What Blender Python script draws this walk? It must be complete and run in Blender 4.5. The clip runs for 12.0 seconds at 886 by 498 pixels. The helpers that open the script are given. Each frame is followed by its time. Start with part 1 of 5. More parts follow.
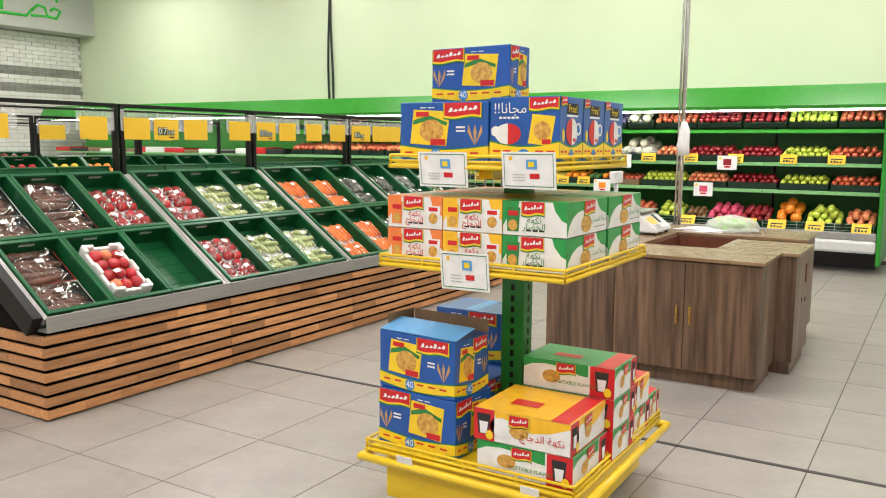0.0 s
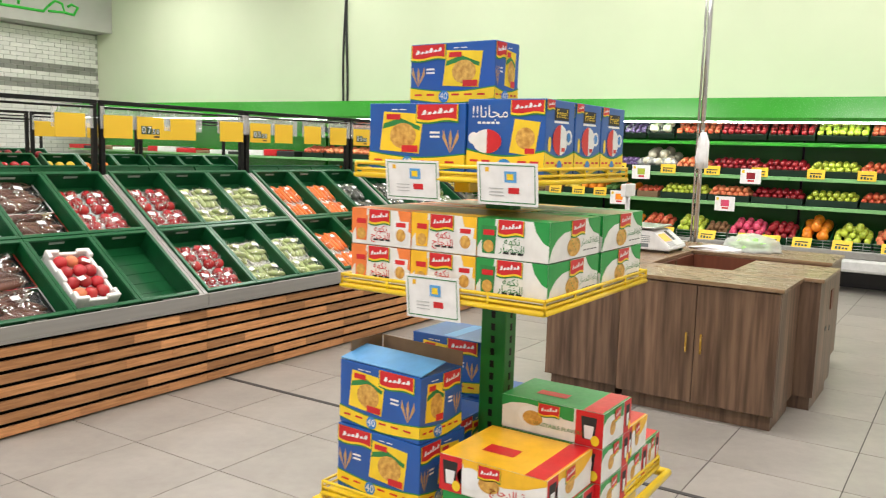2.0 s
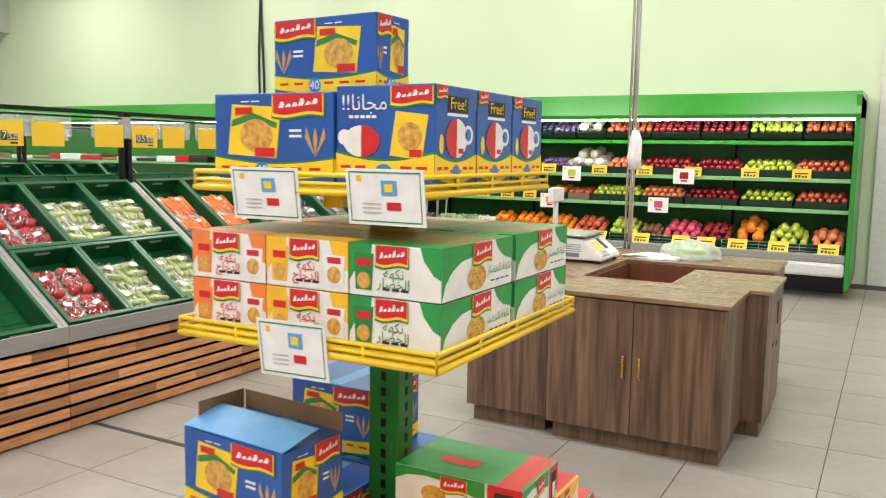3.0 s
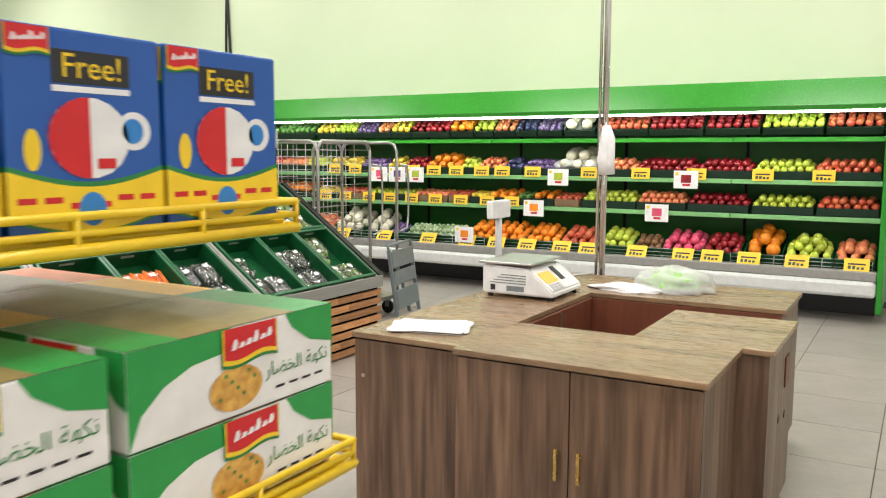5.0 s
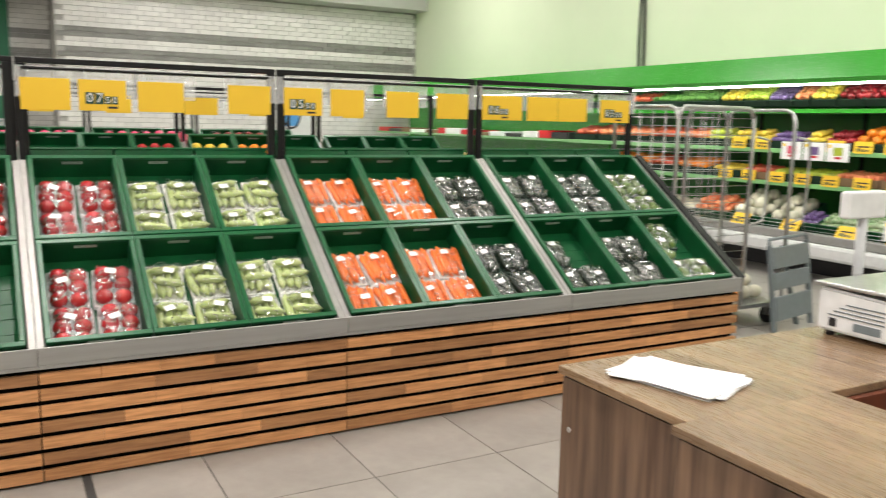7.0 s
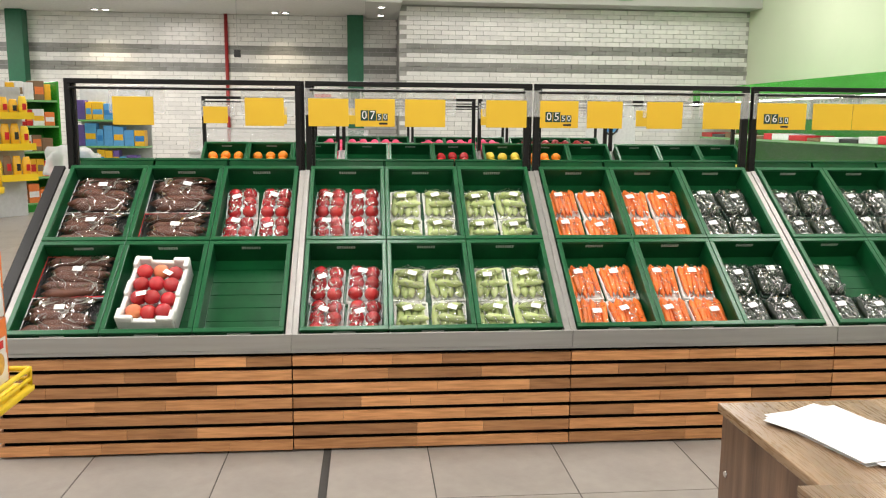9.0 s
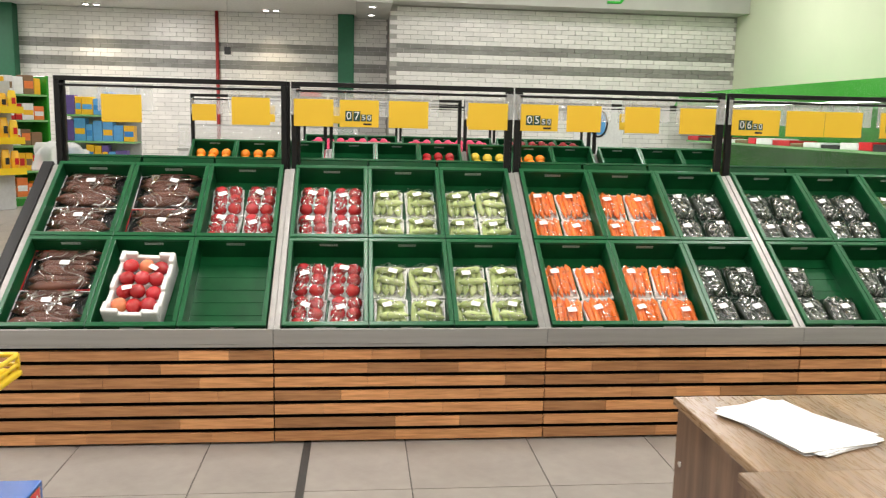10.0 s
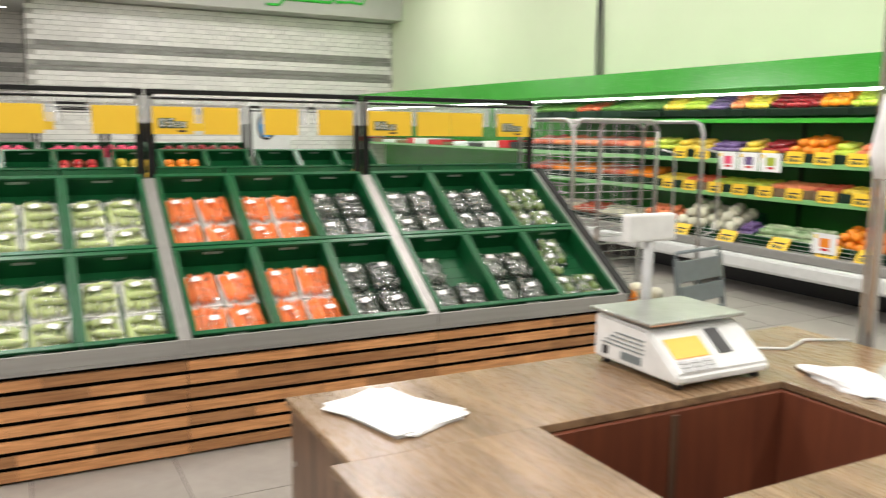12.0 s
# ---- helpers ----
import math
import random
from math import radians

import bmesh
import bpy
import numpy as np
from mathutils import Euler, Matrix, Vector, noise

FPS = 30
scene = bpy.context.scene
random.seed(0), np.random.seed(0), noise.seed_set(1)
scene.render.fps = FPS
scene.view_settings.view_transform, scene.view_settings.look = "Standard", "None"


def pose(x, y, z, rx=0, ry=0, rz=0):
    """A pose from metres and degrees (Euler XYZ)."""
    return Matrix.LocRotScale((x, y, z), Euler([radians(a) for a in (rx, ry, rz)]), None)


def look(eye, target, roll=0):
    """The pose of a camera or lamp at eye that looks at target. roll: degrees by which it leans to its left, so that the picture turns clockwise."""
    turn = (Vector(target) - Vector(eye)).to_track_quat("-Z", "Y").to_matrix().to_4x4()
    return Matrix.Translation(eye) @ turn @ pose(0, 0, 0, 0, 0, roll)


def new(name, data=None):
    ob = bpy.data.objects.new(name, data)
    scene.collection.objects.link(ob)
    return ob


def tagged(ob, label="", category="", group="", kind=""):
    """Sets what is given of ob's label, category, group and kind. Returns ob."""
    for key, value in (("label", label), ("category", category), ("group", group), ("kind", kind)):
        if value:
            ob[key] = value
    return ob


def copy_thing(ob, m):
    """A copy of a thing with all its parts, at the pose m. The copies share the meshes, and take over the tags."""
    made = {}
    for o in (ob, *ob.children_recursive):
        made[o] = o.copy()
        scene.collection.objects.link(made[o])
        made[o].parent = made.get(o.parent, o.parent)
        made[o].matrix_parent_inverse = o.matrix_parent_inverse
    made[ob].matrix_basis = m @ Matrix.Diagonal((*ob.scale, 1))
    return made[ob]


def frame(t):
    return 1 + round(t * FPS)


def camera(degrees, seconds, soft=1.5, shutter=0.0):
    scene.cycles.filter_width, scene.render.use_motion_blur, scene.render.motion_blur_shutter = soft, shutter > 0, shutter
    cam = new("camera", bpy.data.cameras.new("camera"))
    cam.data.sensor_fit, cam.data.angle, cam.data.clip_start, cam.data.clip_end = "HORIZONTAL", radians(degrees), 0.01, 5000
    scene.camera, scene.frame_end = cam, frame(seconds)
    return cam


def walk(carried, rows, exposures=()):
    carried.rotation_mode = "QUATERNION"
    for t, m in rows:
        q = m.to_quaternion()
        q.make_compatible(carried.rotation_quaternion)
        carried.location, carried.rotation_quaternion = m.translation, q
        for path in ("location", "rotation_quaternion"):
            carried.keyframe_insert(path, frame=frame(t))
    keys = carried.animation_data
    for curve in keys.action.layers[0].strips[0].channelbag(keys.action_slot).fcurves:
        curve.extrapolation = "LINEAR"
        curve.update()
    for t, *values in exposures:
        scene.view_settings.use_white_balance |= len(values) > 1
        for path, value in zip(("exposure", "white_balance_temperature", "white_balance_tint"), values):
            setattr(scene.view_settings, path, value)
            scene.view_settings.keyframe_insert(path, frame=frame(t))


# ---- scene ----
cam = camera(56.7, 12.0, 1.1, 0.35)
PATH = [
    (0, (-2.403, -3.827, 1.423), (-0.712, -2.791, 1.168), 0.4),
    (0.5, (-2.398, -3.82, 1.438), (-0.712, -2.776, 1.183), 0.7),
    (1, (-2.337, -3.794, 1.439), (-0.673, -2.71, 1.201), 1.5),
    (1.5, (-2.161, -3.78, 1.431), (-0.512, -2.672, 1.199), 1.6),
    (2, (-1.989, -3.779, 1.432), (-0.326, -2.695, 1.189), 1.7),
    (2.5, (-1.684, -3.671, 1.432), (0.022, -2.654, 1.195), 1.3),
    (3, (-1.382, -3.592, 1.434), (0.36, -2.638, 1.201), 0.9),
    (5, (-0.047, -3.513, 1.451), (1.667, -2.508, 1.221), 0.2),
    (5.5, (0.295, -3.443, 1.434), (1.96, -2.364, 1.183), -0.4),
    (6, (0.608, -3.402, 1.421), (2.146, -2.15, 1.159), -0.5),
    (6.5, (0.897, -3.429, 1.444), (2.177, -1.918, 1.164), 0.7),
    (7, (1.145, -3.371, 1.415), (2.095, -1.638, 1.11), 1.2),
    (7.5, (1.36, -3.354, 1.447), (1.99, -1.481, 1.137), 1.9),
    (9.3, (1.59, -3.599, 1.468), (1.758, -1.63, 1.16), 0.4),
    (9.5, (1.585, -3.626, 1.471), (1.753, -1.658, 1.161), 0.5),
    (10, (1.627, -3.655, 1.48), (1.832, -1.69, 1.172), 1.3),
    (10.5, (1.697, -3.672, 1.484), (2.004, -1.719, 1.182), 1.6),
    (11, (1.732, -3.668, 1.48), (2.151, -1.738, 1.168), 1.7),
    (11.3, (1.736, -3.684, 1.483), (2.234, -1.772, 1.172), 1.8),
    (11.5, (1.746, -3.685, 1.484), (2.3, -1.788, 1.178), 1.6),
    (12, (1.85, -3.688, 1.483), (2.771, -1.937, 1.193), 0.7),
]
walk(cam, [(t, look(eye, target, roll)) for t, eye, target, roll in PATH], [(0.0, 0.0, 6500, 15), (12.0, 0.0, 6500, 15)])

# ---- light ----
world = bpy.data.worlds.new("world")
scene.world = world
world.use_nodes = True
world.node_tree.nodes["Background"].inputs[0].default_value = (0.9, 1.0, 0.95, 1)
world.node_tree.nodes["Background"].inputs[1].default_value = 0.09
HALL_Z = 5.0
LAMP_POWER = 80
SPOT_POWER = 60


# ---- materials ----
def mat(name, color, rough=0.5, metal=0.0, color2=None, scale=20.0, stretch=(1, 1, 1), bump=0.0, bscale=80.0, vary=0.0, coat=0.0, island=False, spec=0.5, mottle=0.0, mscale=1.5):
    m = bpy.data.materials.new(name)
    m.use_nodes = True
    nt = m.node_tree
    p = nt.nodes["Principled BSDF"]
    p.inputs["Roughness"].default_value = rough
    p.inputs["Metallic"].default_value = metal
    p.inputs["Specular IOR Level"].default_value = spec
    p.inputs["Coat Weight"].default_value = coat
    p.inputs["Coat Roughness"].default_value = 0.08
    tc = nt.nodes.new("ShaderNodeTexCoord")
    mp = nt.nodes.new("ShaderNodeMapping")
    mp.inputs["Scale"].default_value = stretch
    nt.links.new(tc.outputs["Object"], mp.inputs["Vector"])
    n1 = nt.nodes.new("ShaderNodeTexNoise")
    n1.inputs["Scale"].default_value = scale
    n1.inputs["Detail"].default_value = 5
    nt.links.new(mp.outputs[0], n1.inputs["Vector"])
    ramp = nt.nodes.new("ShaderNodeValToRGB")
    ramp.color_ramp.elements[0].position, ramp.color_ramp.elements[1].position = 0.32, 0.68
    c2 = color2 or tuple(c * 0.88 for c in color)
    ramp.color_ramp.elements[0].color = (*color, 1)
    ramp.color_ramp.elements[1].color = (*c2, 1)
    nt.links.new(n1.outputs["Fac"], ramp.inputs[0])
    out = ramp.outputs[0]
    if vary or island:
        hsv = nt.nodes.new("ShaderNodeHueSaturation")
        mr = nt.nodes.new("ShaderNodeMapRange")
        mr.inputs["To Min"].default_value, mr.inputs["To Max"].default_value = 1 - vary, 1 + vary
        if island:
            g = nt.nodes.new("ShaderNodeNewGeometry")
            nt.links.new(g.outputs["Random Per Island"], mr.inputs["Value"])
        else:
            oi = nt.nodes.new("ShaderNodeObjectInfo")
            nt.links.new(oi.outputs["Random"], mr.inputs["Value"])
        nt.links.new(mr.outputs[0], hsv.inputs["Value"])
        nt.links.new(out, hsv.inputs["Color"])
        out = hsv.outputs[0]
    if mottle:
        n3 = nt.nodes.new("ShaderNodeTexNoise")
        n3.inputs["Scale"].default_value = mscale
        n3.inputs["Detail"].default_value = 3
        nt.links.new(mp.outputs[0], n3.inputs["Vector"])
        m3 = nt.nodes.new("ShaderNodeMapRange")
        m3.inputs["From Min"].default_value, m3.inputs["From Max"].default_value = 0.3, 0.7
        m3.inputs["To Min"].default_value, m3.inputs["To Max"].default_value = 1 - mottle, 1 + mottle
        nt.links.new(n3.outputs["Fac"], m3.inputs["Value"])
        h3 = nt.nodes.new("ShaderNodeHueSaturation")
        nt.links.new(m3.outputs[0], h3.inputs["Value"])
        nt.links.new(out, h3.inputs["Color"])
        out = h3.outputs[0]
    nt.links.new(out, p.inputs["Base Color"])
    n2 = nt.nodes.new("ShaderNodeTexNoise")
    n2.inputs["Scale"].default_value = bscale
    n2.inputs["Detail"].default_value = 4
    nt.links.new(mp.outputs[0], n2.inputs["Vector"])
    rr = nt.nodes.new("ShaderNodeMapRange")
    rr.inputs["To Min"].default_value, rr.inputs["To Max"].default_value = max(rough - 0.06, 0.02), min(rough + 0.08, 1)
    nt.links.new(n2.outputs["Fac"], rr.inputs["Value"])
    nt.links.new(rr.outputs[0], p.inputs["Roughness"])
    if bump:
        b = nt.nodes.new("ShaderNodeBump")
        b.inputs["Strength"].default_value = bump
        b.inputs["Distance"].default_value = 0.004
        nt.links.new(n2.outputs["Fac"], b.inputs["Height"])
        nt.links.new(b.outputs[0], p.inputs["Normal"])
    return m


def glow(name, color, strength):
    m = bpy.data.materials.new(name)
    m.use_nodes = True
    p = m.node_tree.nodes["Principled BSDF"]
    p.inputs["Base Color"].default_value = (*color, 1)
    p.inputs["Emission Color"].default_value = (*color, 1)
    p.inputs["Emission Strength"].default_value = strength
    return m


def film(name, gloss, tint=(1, 1, 1), haze=0.0, bscale=26.0, rough=0.12, bump=0.9, fold_glints=0.0, crease=0.025):
    m = bpy.data.materials.new(name)
    m.use_nodes = True
    nt = m.node_tree
    out = nt.nodes["Material Output"]
    tr = nt.nodes.new("ShaderNodeBsdfTransparent")
    tr.inputs[0].default_value = (*tint, 1)
    gl = nt.nodes.new("ShaderNodeBsdfGlossy")
    gl.inputs["Roughness"].default_value = rough
    lw = nt.nodes.new("ShaderNodeLayerWeight")
    lw.inputs[0].default_value = 0.35
    ma = nt.nodes.new("ShaderNodeMath")
    ma.operation = "MULTIPLY_ADD"
    ma.inputs[1].default_value = gloss * 2.0
    ma.inputs[2].default_value = gloss
    nt.links.new(lw.outputs["Fresnel"], ma.inputs[0])
    mx = nt.nodes.new("ShaderNodeMixShader")
    nt.links.new(tr.outputs[0], mx.inputs[1])
    nt.links.new(gl.outputs[0], mx.inputs[2])
    tc = nt.nodes.new("ShaderNodeTexCoord")
    no = nt.nodes.new("ShaderNodeTexNoise")
    no.inputs["Scale"].default_value = bscale
    no.inputs["Distortion"].default_value = 1.5
    nt.links.new(tc.outputs["Object"], no.inputs["Vector"])
    # Highlight streaks on the film's folds, placed by a noise band of strong gloss.
    fold = nt.nodes.new("ShaderNodeValToRGB")
    fold.color_ramp.elements[0].position, fold.color_ramp.elements[0].color = 0.5 - crease, (0, 0, 0, 1)
    fold.color_ramp.elements[1].position, fold.color_ramp.elements[1].color = 0.5 + crease, (0, 0, 0, 1)
    fold.color_ramp.elements.new(0.5).color = (fold_glints, fold_glints, fold_glints, 1)
    nt.links.new(no.outputs["Fac"], fold.inputs[0])
    add = nt.nodes.new("ShaderNodeMath")
    nt.links.new(ma.outputs[0], add.inputs[0])
    nt.links.new(fold.outputs[0], add.inputs[1])
    nt.links.new(add.outputs[0], mx.inputs[0])
    bu = nt.nodes.new("ShaderNodeBump")
    bu.inputs["Strength"].default_value = bump
    bu.inputs["Distance"].default_value = 0.045
    nt.links.new(no.outputs["Fac"], bu.inputs["Height"])
    nt.links.new(bu.outputs[0], gl.inputs["Normal"])
    last = mx
    if haze:
        df = nt.nodes.new("ShaderNodeBsdfDiffuse")
        df.inputs[0].default_value = (0.9, 0.92, 0.9, 1)
        m2 = nt.nodes.new("ShaderNodeMixShader")
        m2.inputs[0].default_value = haze
        nt.links.new(mx.outputs[0], m2.inputs[1])
        nt.links.new(df.outputs[0], m2.inputs[2])
        last = m2
    nt.links.new(last.outputs[0], out.inputs[0])
    return m


M_TILE = mat("grey_porcelain", (0.335, 0.312, 0.28), 0.33, 0, (0.285, 0.265, 0.238), 3, bump=0.05, vary=0.05, mottle=0.06, mscale=14)
M_GROUT = mat("grout", (0.085, 0.08, 0.072), 0.9)
M_BLACKJOINT = mat("black_joint", (0.05, 0.048, 0.045), 0.7)
M_GREENWALL = mat("pale_green_paint", (0.71, 0.785, 0.575), 0.6, 0, (0.68, 0.76, 0.55), 1.2, bump=0.04)
M_PLASTER = mat("grey_plaster", (0.50, 0.50, 0.47), 0.75, 0, (0.46, 0.46, 0.43), 2)
M_CEIL = mat("white_ceiling", (0.72, 0.72, 0.68), 0.8)
M_WHITEWALL = mat("white_wall_paint", (0.78, 0.78, 0.74), 0.7)
M_BRICK_W = mat("white_glazed_brick", (0.80, 0.79, 0.75), 0.25, 0, (0.74, 0.73, 0.70), 6, vary=0.07)
M_BRICK_G = mat("grey_glazed_brick", (0.27, 0.27, 0.25), 0.3, 0, (0.22, 0.22, 0.20), 6, vary=0.12)
M_BRICK_WI = mat("white_glazed_brick_field", (0.80, 0.79, 0.75), 0.25, 0, (0.74, 0.73, 0.70), 6, vary=0.07, island=True)
M_BRICK_GI = mat("grey_glazed_brick_field", (0.27, 0.27, 0.25), 0.3, 0, (0.22, 0.22, 0.20), 6, vary=0.12, island=True)
M_MORTAR = mat("mortar", (0.45, 0.44, 0.41), 0.9)
M_PILLAR = mat("dark_green_paint", (0.01, 0.13, 0.06), 0.5)
M_GREEN = mat("bright_green_enamel", (0.03, 0.32, 0.025), 0.25, 0, (0.025, 0.28, 0.02), 2, coat=0.3)
M_GREEN_D = mat("shelf_green_enamel", (0.02, 0.27, 0.025), 0.32, 0, (0.016, 0.23, 0.02), 3)
M_SHELFEDGE = mat("light_green_ticket_strip", (0.22, 0.50, 0.20), 0.3)
M_CRATE = mat("dark_green_crate_plastic", (0.004, 0.080, 0.024), 0.30, 0, (0.003, 0.055, 0.017), 9, bump=0.08, bscale=120, vary=0.1, spec=0.28)
M_CRATE_RIM = mat("green_crate_rim", (0.007, 0.10, 0.034), 0.30, 0, (0.005, 0.08, 0.026), 9, spec=0.35)
M_SLOT = mat("pale_slot_label", (0.30, 0.36, 0.31), 0.6)
M_STEEL_G = mat("grey_powdercoat", (0.34, 0.335, 0.32), 0.4, 0.3, (0.29, 0.285, 0.27), 5, (0.3, 6, 6))
M_STRIP = mat("brushed_aluminium_strip", (0.33, 0.32, 0.30), 0.4, 0.5)
M_BLACK = mat("black_powdercoat", (0.009, 0.009, 0.009), 0.4, spec=0.25)
M_BLACKMATT = mat("black_backing", (0.007, 0.006, 0.005), 0.9, spec=0.1)
M_SLAT = mat("oiled_oak_slat", (0.56, 0.275, 0.115), 0.42, 0, (0.36, 0.16, 0.06), 6, (1.2, 14, 14), bump=0.12, bscale=40, vary=0.34)
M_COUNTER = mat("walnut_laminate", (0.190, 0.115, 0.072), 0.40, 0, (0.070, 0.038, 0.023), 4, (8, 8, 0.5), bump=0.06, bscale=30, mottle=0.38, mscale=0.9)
# Same walnut, painted paler: light falling on the counter top is in its colour.
M_COUNTERTOP_LIT = mat("walnut_laminate_lit_top", (0.30, 0.195, 0.11), 0.27, 0, (0.165, 0.10, 0.055), 3.5, (11, 0.6, 7), bump=0.04, bscale=30, mottle=0.28, mscale=0.9)
M_COUNTERIN = mat("reddish_inner_laminate", (0.16, 0.045, 0.02), 0.45, 0, (0.11, 0.03, 0.014), 5, (6, 6, 0.6))
M_BRASS = mat("brass", (0.72, 0.50, 0.16), 0.25, 1.0)
M_CHROME = mat("chrome", (0.70, 0.70, 0.70), 0.16, 1.0)
M_GALV = mat("galvanised_wire", (0.50, 0.51, 0.50), 0.32, 0.9)
M_GREYPL = mat("grey_plastic", (0.17, 0.20, 0.21), 0.45)
M_DARKBOX = mat("dark_green_shelf_box", (0.012, 0.035, 0.022), 0.5, spec=0.3)
M_WHITEPL = mat("white_plastic", (0.76, 0.77, 0.76), 0.35)
M_WHITEPLD = mat("light_grey_plastic", (0.50, 0.51, 0.51), 0.4)
M_LCD = glow("orange_backlit_display", (1.0, 0.32, 0.05), 0.9)
M_BLACKPL = mat("black_plastic", (0.02, 0.02, 0.022), 0.35)
M_PAPER = mat("white_paper", (0.86, 0.86, 0.86), 0.7)
M_CARD = mat("yellow_card", (0.86, 0.55, 0.03), 0.55, 0, (0.82, 0.51, 0.025), 3)
M_INK = mat("black_ink", (0.02, 0.02, 0.02), 0.6)
M_DIGIT = mat("dark_green_digit_tile", (0.01, 0.06, 0.04), 0.5)
M_SLEEVE = film("clear_sleeve", 0.08, (0.97, 0.97, 0.97), 0.24, 8)
M_FILM = film("cling_film", 0.04, (1, 1, 1), 0.0, 13.0, 0.12, 1.0, 0.9)
M_FILM_TIGHT = film("tight_cling_film", 0.07, (1, 1, 1), 0.0, 16.0, 0.22, 1.0, 1.0, 0.042)
M_FILM_FLAT = film("flat_stretched_film", 0.05, (1, 1, 1), 0.0, 7.0, 0.12, 0.8, 1.0, 0.026)
M_BAG = film("thin_bag_plastic", 0.10, (0.98, 0.99, 0.98), 0.30, 14)
M_FOAM = mat("white_foam_tray", (0.84, 0.84, 0.81), 0.6)
M_YEL = mat("yellow_enamel", (0.86, 0.60, 0.015), 0.3, 0, (0.82, 0.55, 0.012), 4, coat=0.3)
M_POSTG = mat("green_post_enamel", (0.012, 0.20, 0.03), 0.35)
M_BLUE = mat("blue_carton_print", (0.008, 0.098, 0.40), 0.30, 0, (0.006, 0.075, 0.33), 5, coat=0.2)
M_CBROWN = mat("brown_cardboard", (0.24, 0.15, 0.08), 0.8)
M_CTAPE = mat("kraft_taped_carton_top", (0.27, 0.21, 0.08), 0.35)
M_CWHITE = mat("white_carton_print", (0.80, 0.79, 0.76), 0.35)
M_CGREEN = mat("green_carton_print", (0.015, 0.30, 0.06), 0.35)
M_CORANGE = mat("orange_carton_print", (0.85, 0.22, 0.05), 0.35)
M_CYELLOW = mat("yellow_carton_print", (0.90, 0.50, 0.02), 0.35)
M_PRED = mat("red_print", (0.62, 0.015, 0.02), 0.35)
M_PYEL = mat("yellow_print", (0.90, 0.62, 0.02), 0.35)
M_PGREEN = mat("green_print", (0.02, 0.22, 0.05), 0.35)
M_PWHITE = mat("white_print", (0.82, 0.82, 0.82), 0.35)
M_PBLUE = mat("blue_print", (0.025, 0.22, 0.60), 0.35)
M_NOODLE = mat("noodle_picture", (0.75, 0.45, 0.10), 0.4, 0, (0.45, 0.20, 0.03), 60)
M_WHEAT = mat("wheat_picture", (0.60, 0.36, 0.14), 0.4, 0, (0.40, 0.22, 0.08), 90)
M_LTBLUE = mat("light_blue_print", (0.10, 0.36, 0.72), 0.35)
M_SIGNG = mat("sign_green", (0.03, 0.55, 0.05), 0.35)
M_REDPIPE = mat("red_pipe", (0.35, 0.02, 0.02), 0.4)
M_LIGHT = glow("lamp_diffuser", (1.0, 0.97, 0.90), 6)
M_BUMPER = mat("white_bumper", (0.66, 0.67, 0.66), 0.3)
M_CABLE = mat("black_cable", (0.015, 0.015, 0.015), 0.5)
M_PURPLE = mat("purple_box", (0.14, 0.08, 0.32), 0.4)


def fruitmat(name, a, b, rough=0.32):
    return mat(name, a, rough, 0, b, 14, bump=0.05, bscale=60, vary=0.18, coat=0.0 if rough > 0.38 else 0.12)


F = {
    "red": fruitmat("red_apple_skin", (0.50, 0.03, 0.025), (0.58, 0.16, 0.06)),
    "dark": fruitmat("dark_red_skin", (0.20, 0.006, 0.012), (0.33, 0.014, 0.02)),
    "lime": fruitmat("lime_apple_skin", (0.50, 0.58, 0.05), (0.42, 0.52, 0.06)),
    "yellow": fruitmat("yellow_fruit_skin", (0.78, 0.55, 0.05), (0.66, 0.50, 0.06)),
    "orange": fruitmat("orange_peel", (0.85, 0.27, 0.012), (0.80, 0.22, 0.01), 0.42),
    "peach": fruitmat("peach_skin", (0.80, 0.33, 0.13), (0.70, 0.15, 0.07), 0.5),
    "purple": fruitmat("purple_grape_skin", (0.20, 0.13, 0.30), (0.10, 0.05, 0.18)),
    "blue": fruitmat("blue_plum_skin", (0.05, 0.06, 0.16), (0.02, 0.02, 0.07)),
    "brown": fruitmat("brown_kiwi_skin", (0.24, 0.12, 0.05), (0.17, 0.085, 0.035), 0.8),
    "pink": fruitmat("pink_dragonfruit_skin", (0.75, 0.05, 0.16), (0.60, 0.09, 0.14), 0.5),
    "white": fruitmat("cauliflower_white", (0.75, 0.72, 0.60), (0.62, 0.60, 0.45), 0.8),
    "green": fruitmat("leafy_green", (0.05, 0.16, 0.025), (0.12, 0.26, 0.05), 0.6),
    "leek": fruitmat("leek_pale_green", (0.55, 0.62, 0.42), (0.14, 0.28, 0.10), 0.5),
    "tomato": fruitmat("red_tomato_skin", (0.48, 0.018, 0.028), (0.42, 0.03, 0.025), 0.22),
    "squash": fruitmat("pale_courgette_skin", (0.40, 0.50, 0.17), (0.56, 0.62, 0.32), 0.35),
    "carrot": fruitmat("carrot_skin", (0.85, 0.20, 0.02), (0.78, 0.16, 0.02), 0.4),
    "aubergine": fruitmat("dark_cucumber_skin", (0.006, 0.013, 0.007), (0.014, 0.028, 0.010), 0.4),
    "pepper": fruitmat("green_pepper_skin", (0.10, 0.20, 0.03), (0.18, 0.27, 0.06), 0.28),
    "yam": fruitmat("brown_sweet_potato_skin", (0.15, 0.058, 0.034), (0.085, 0.032, 0.02), 0.5),
}


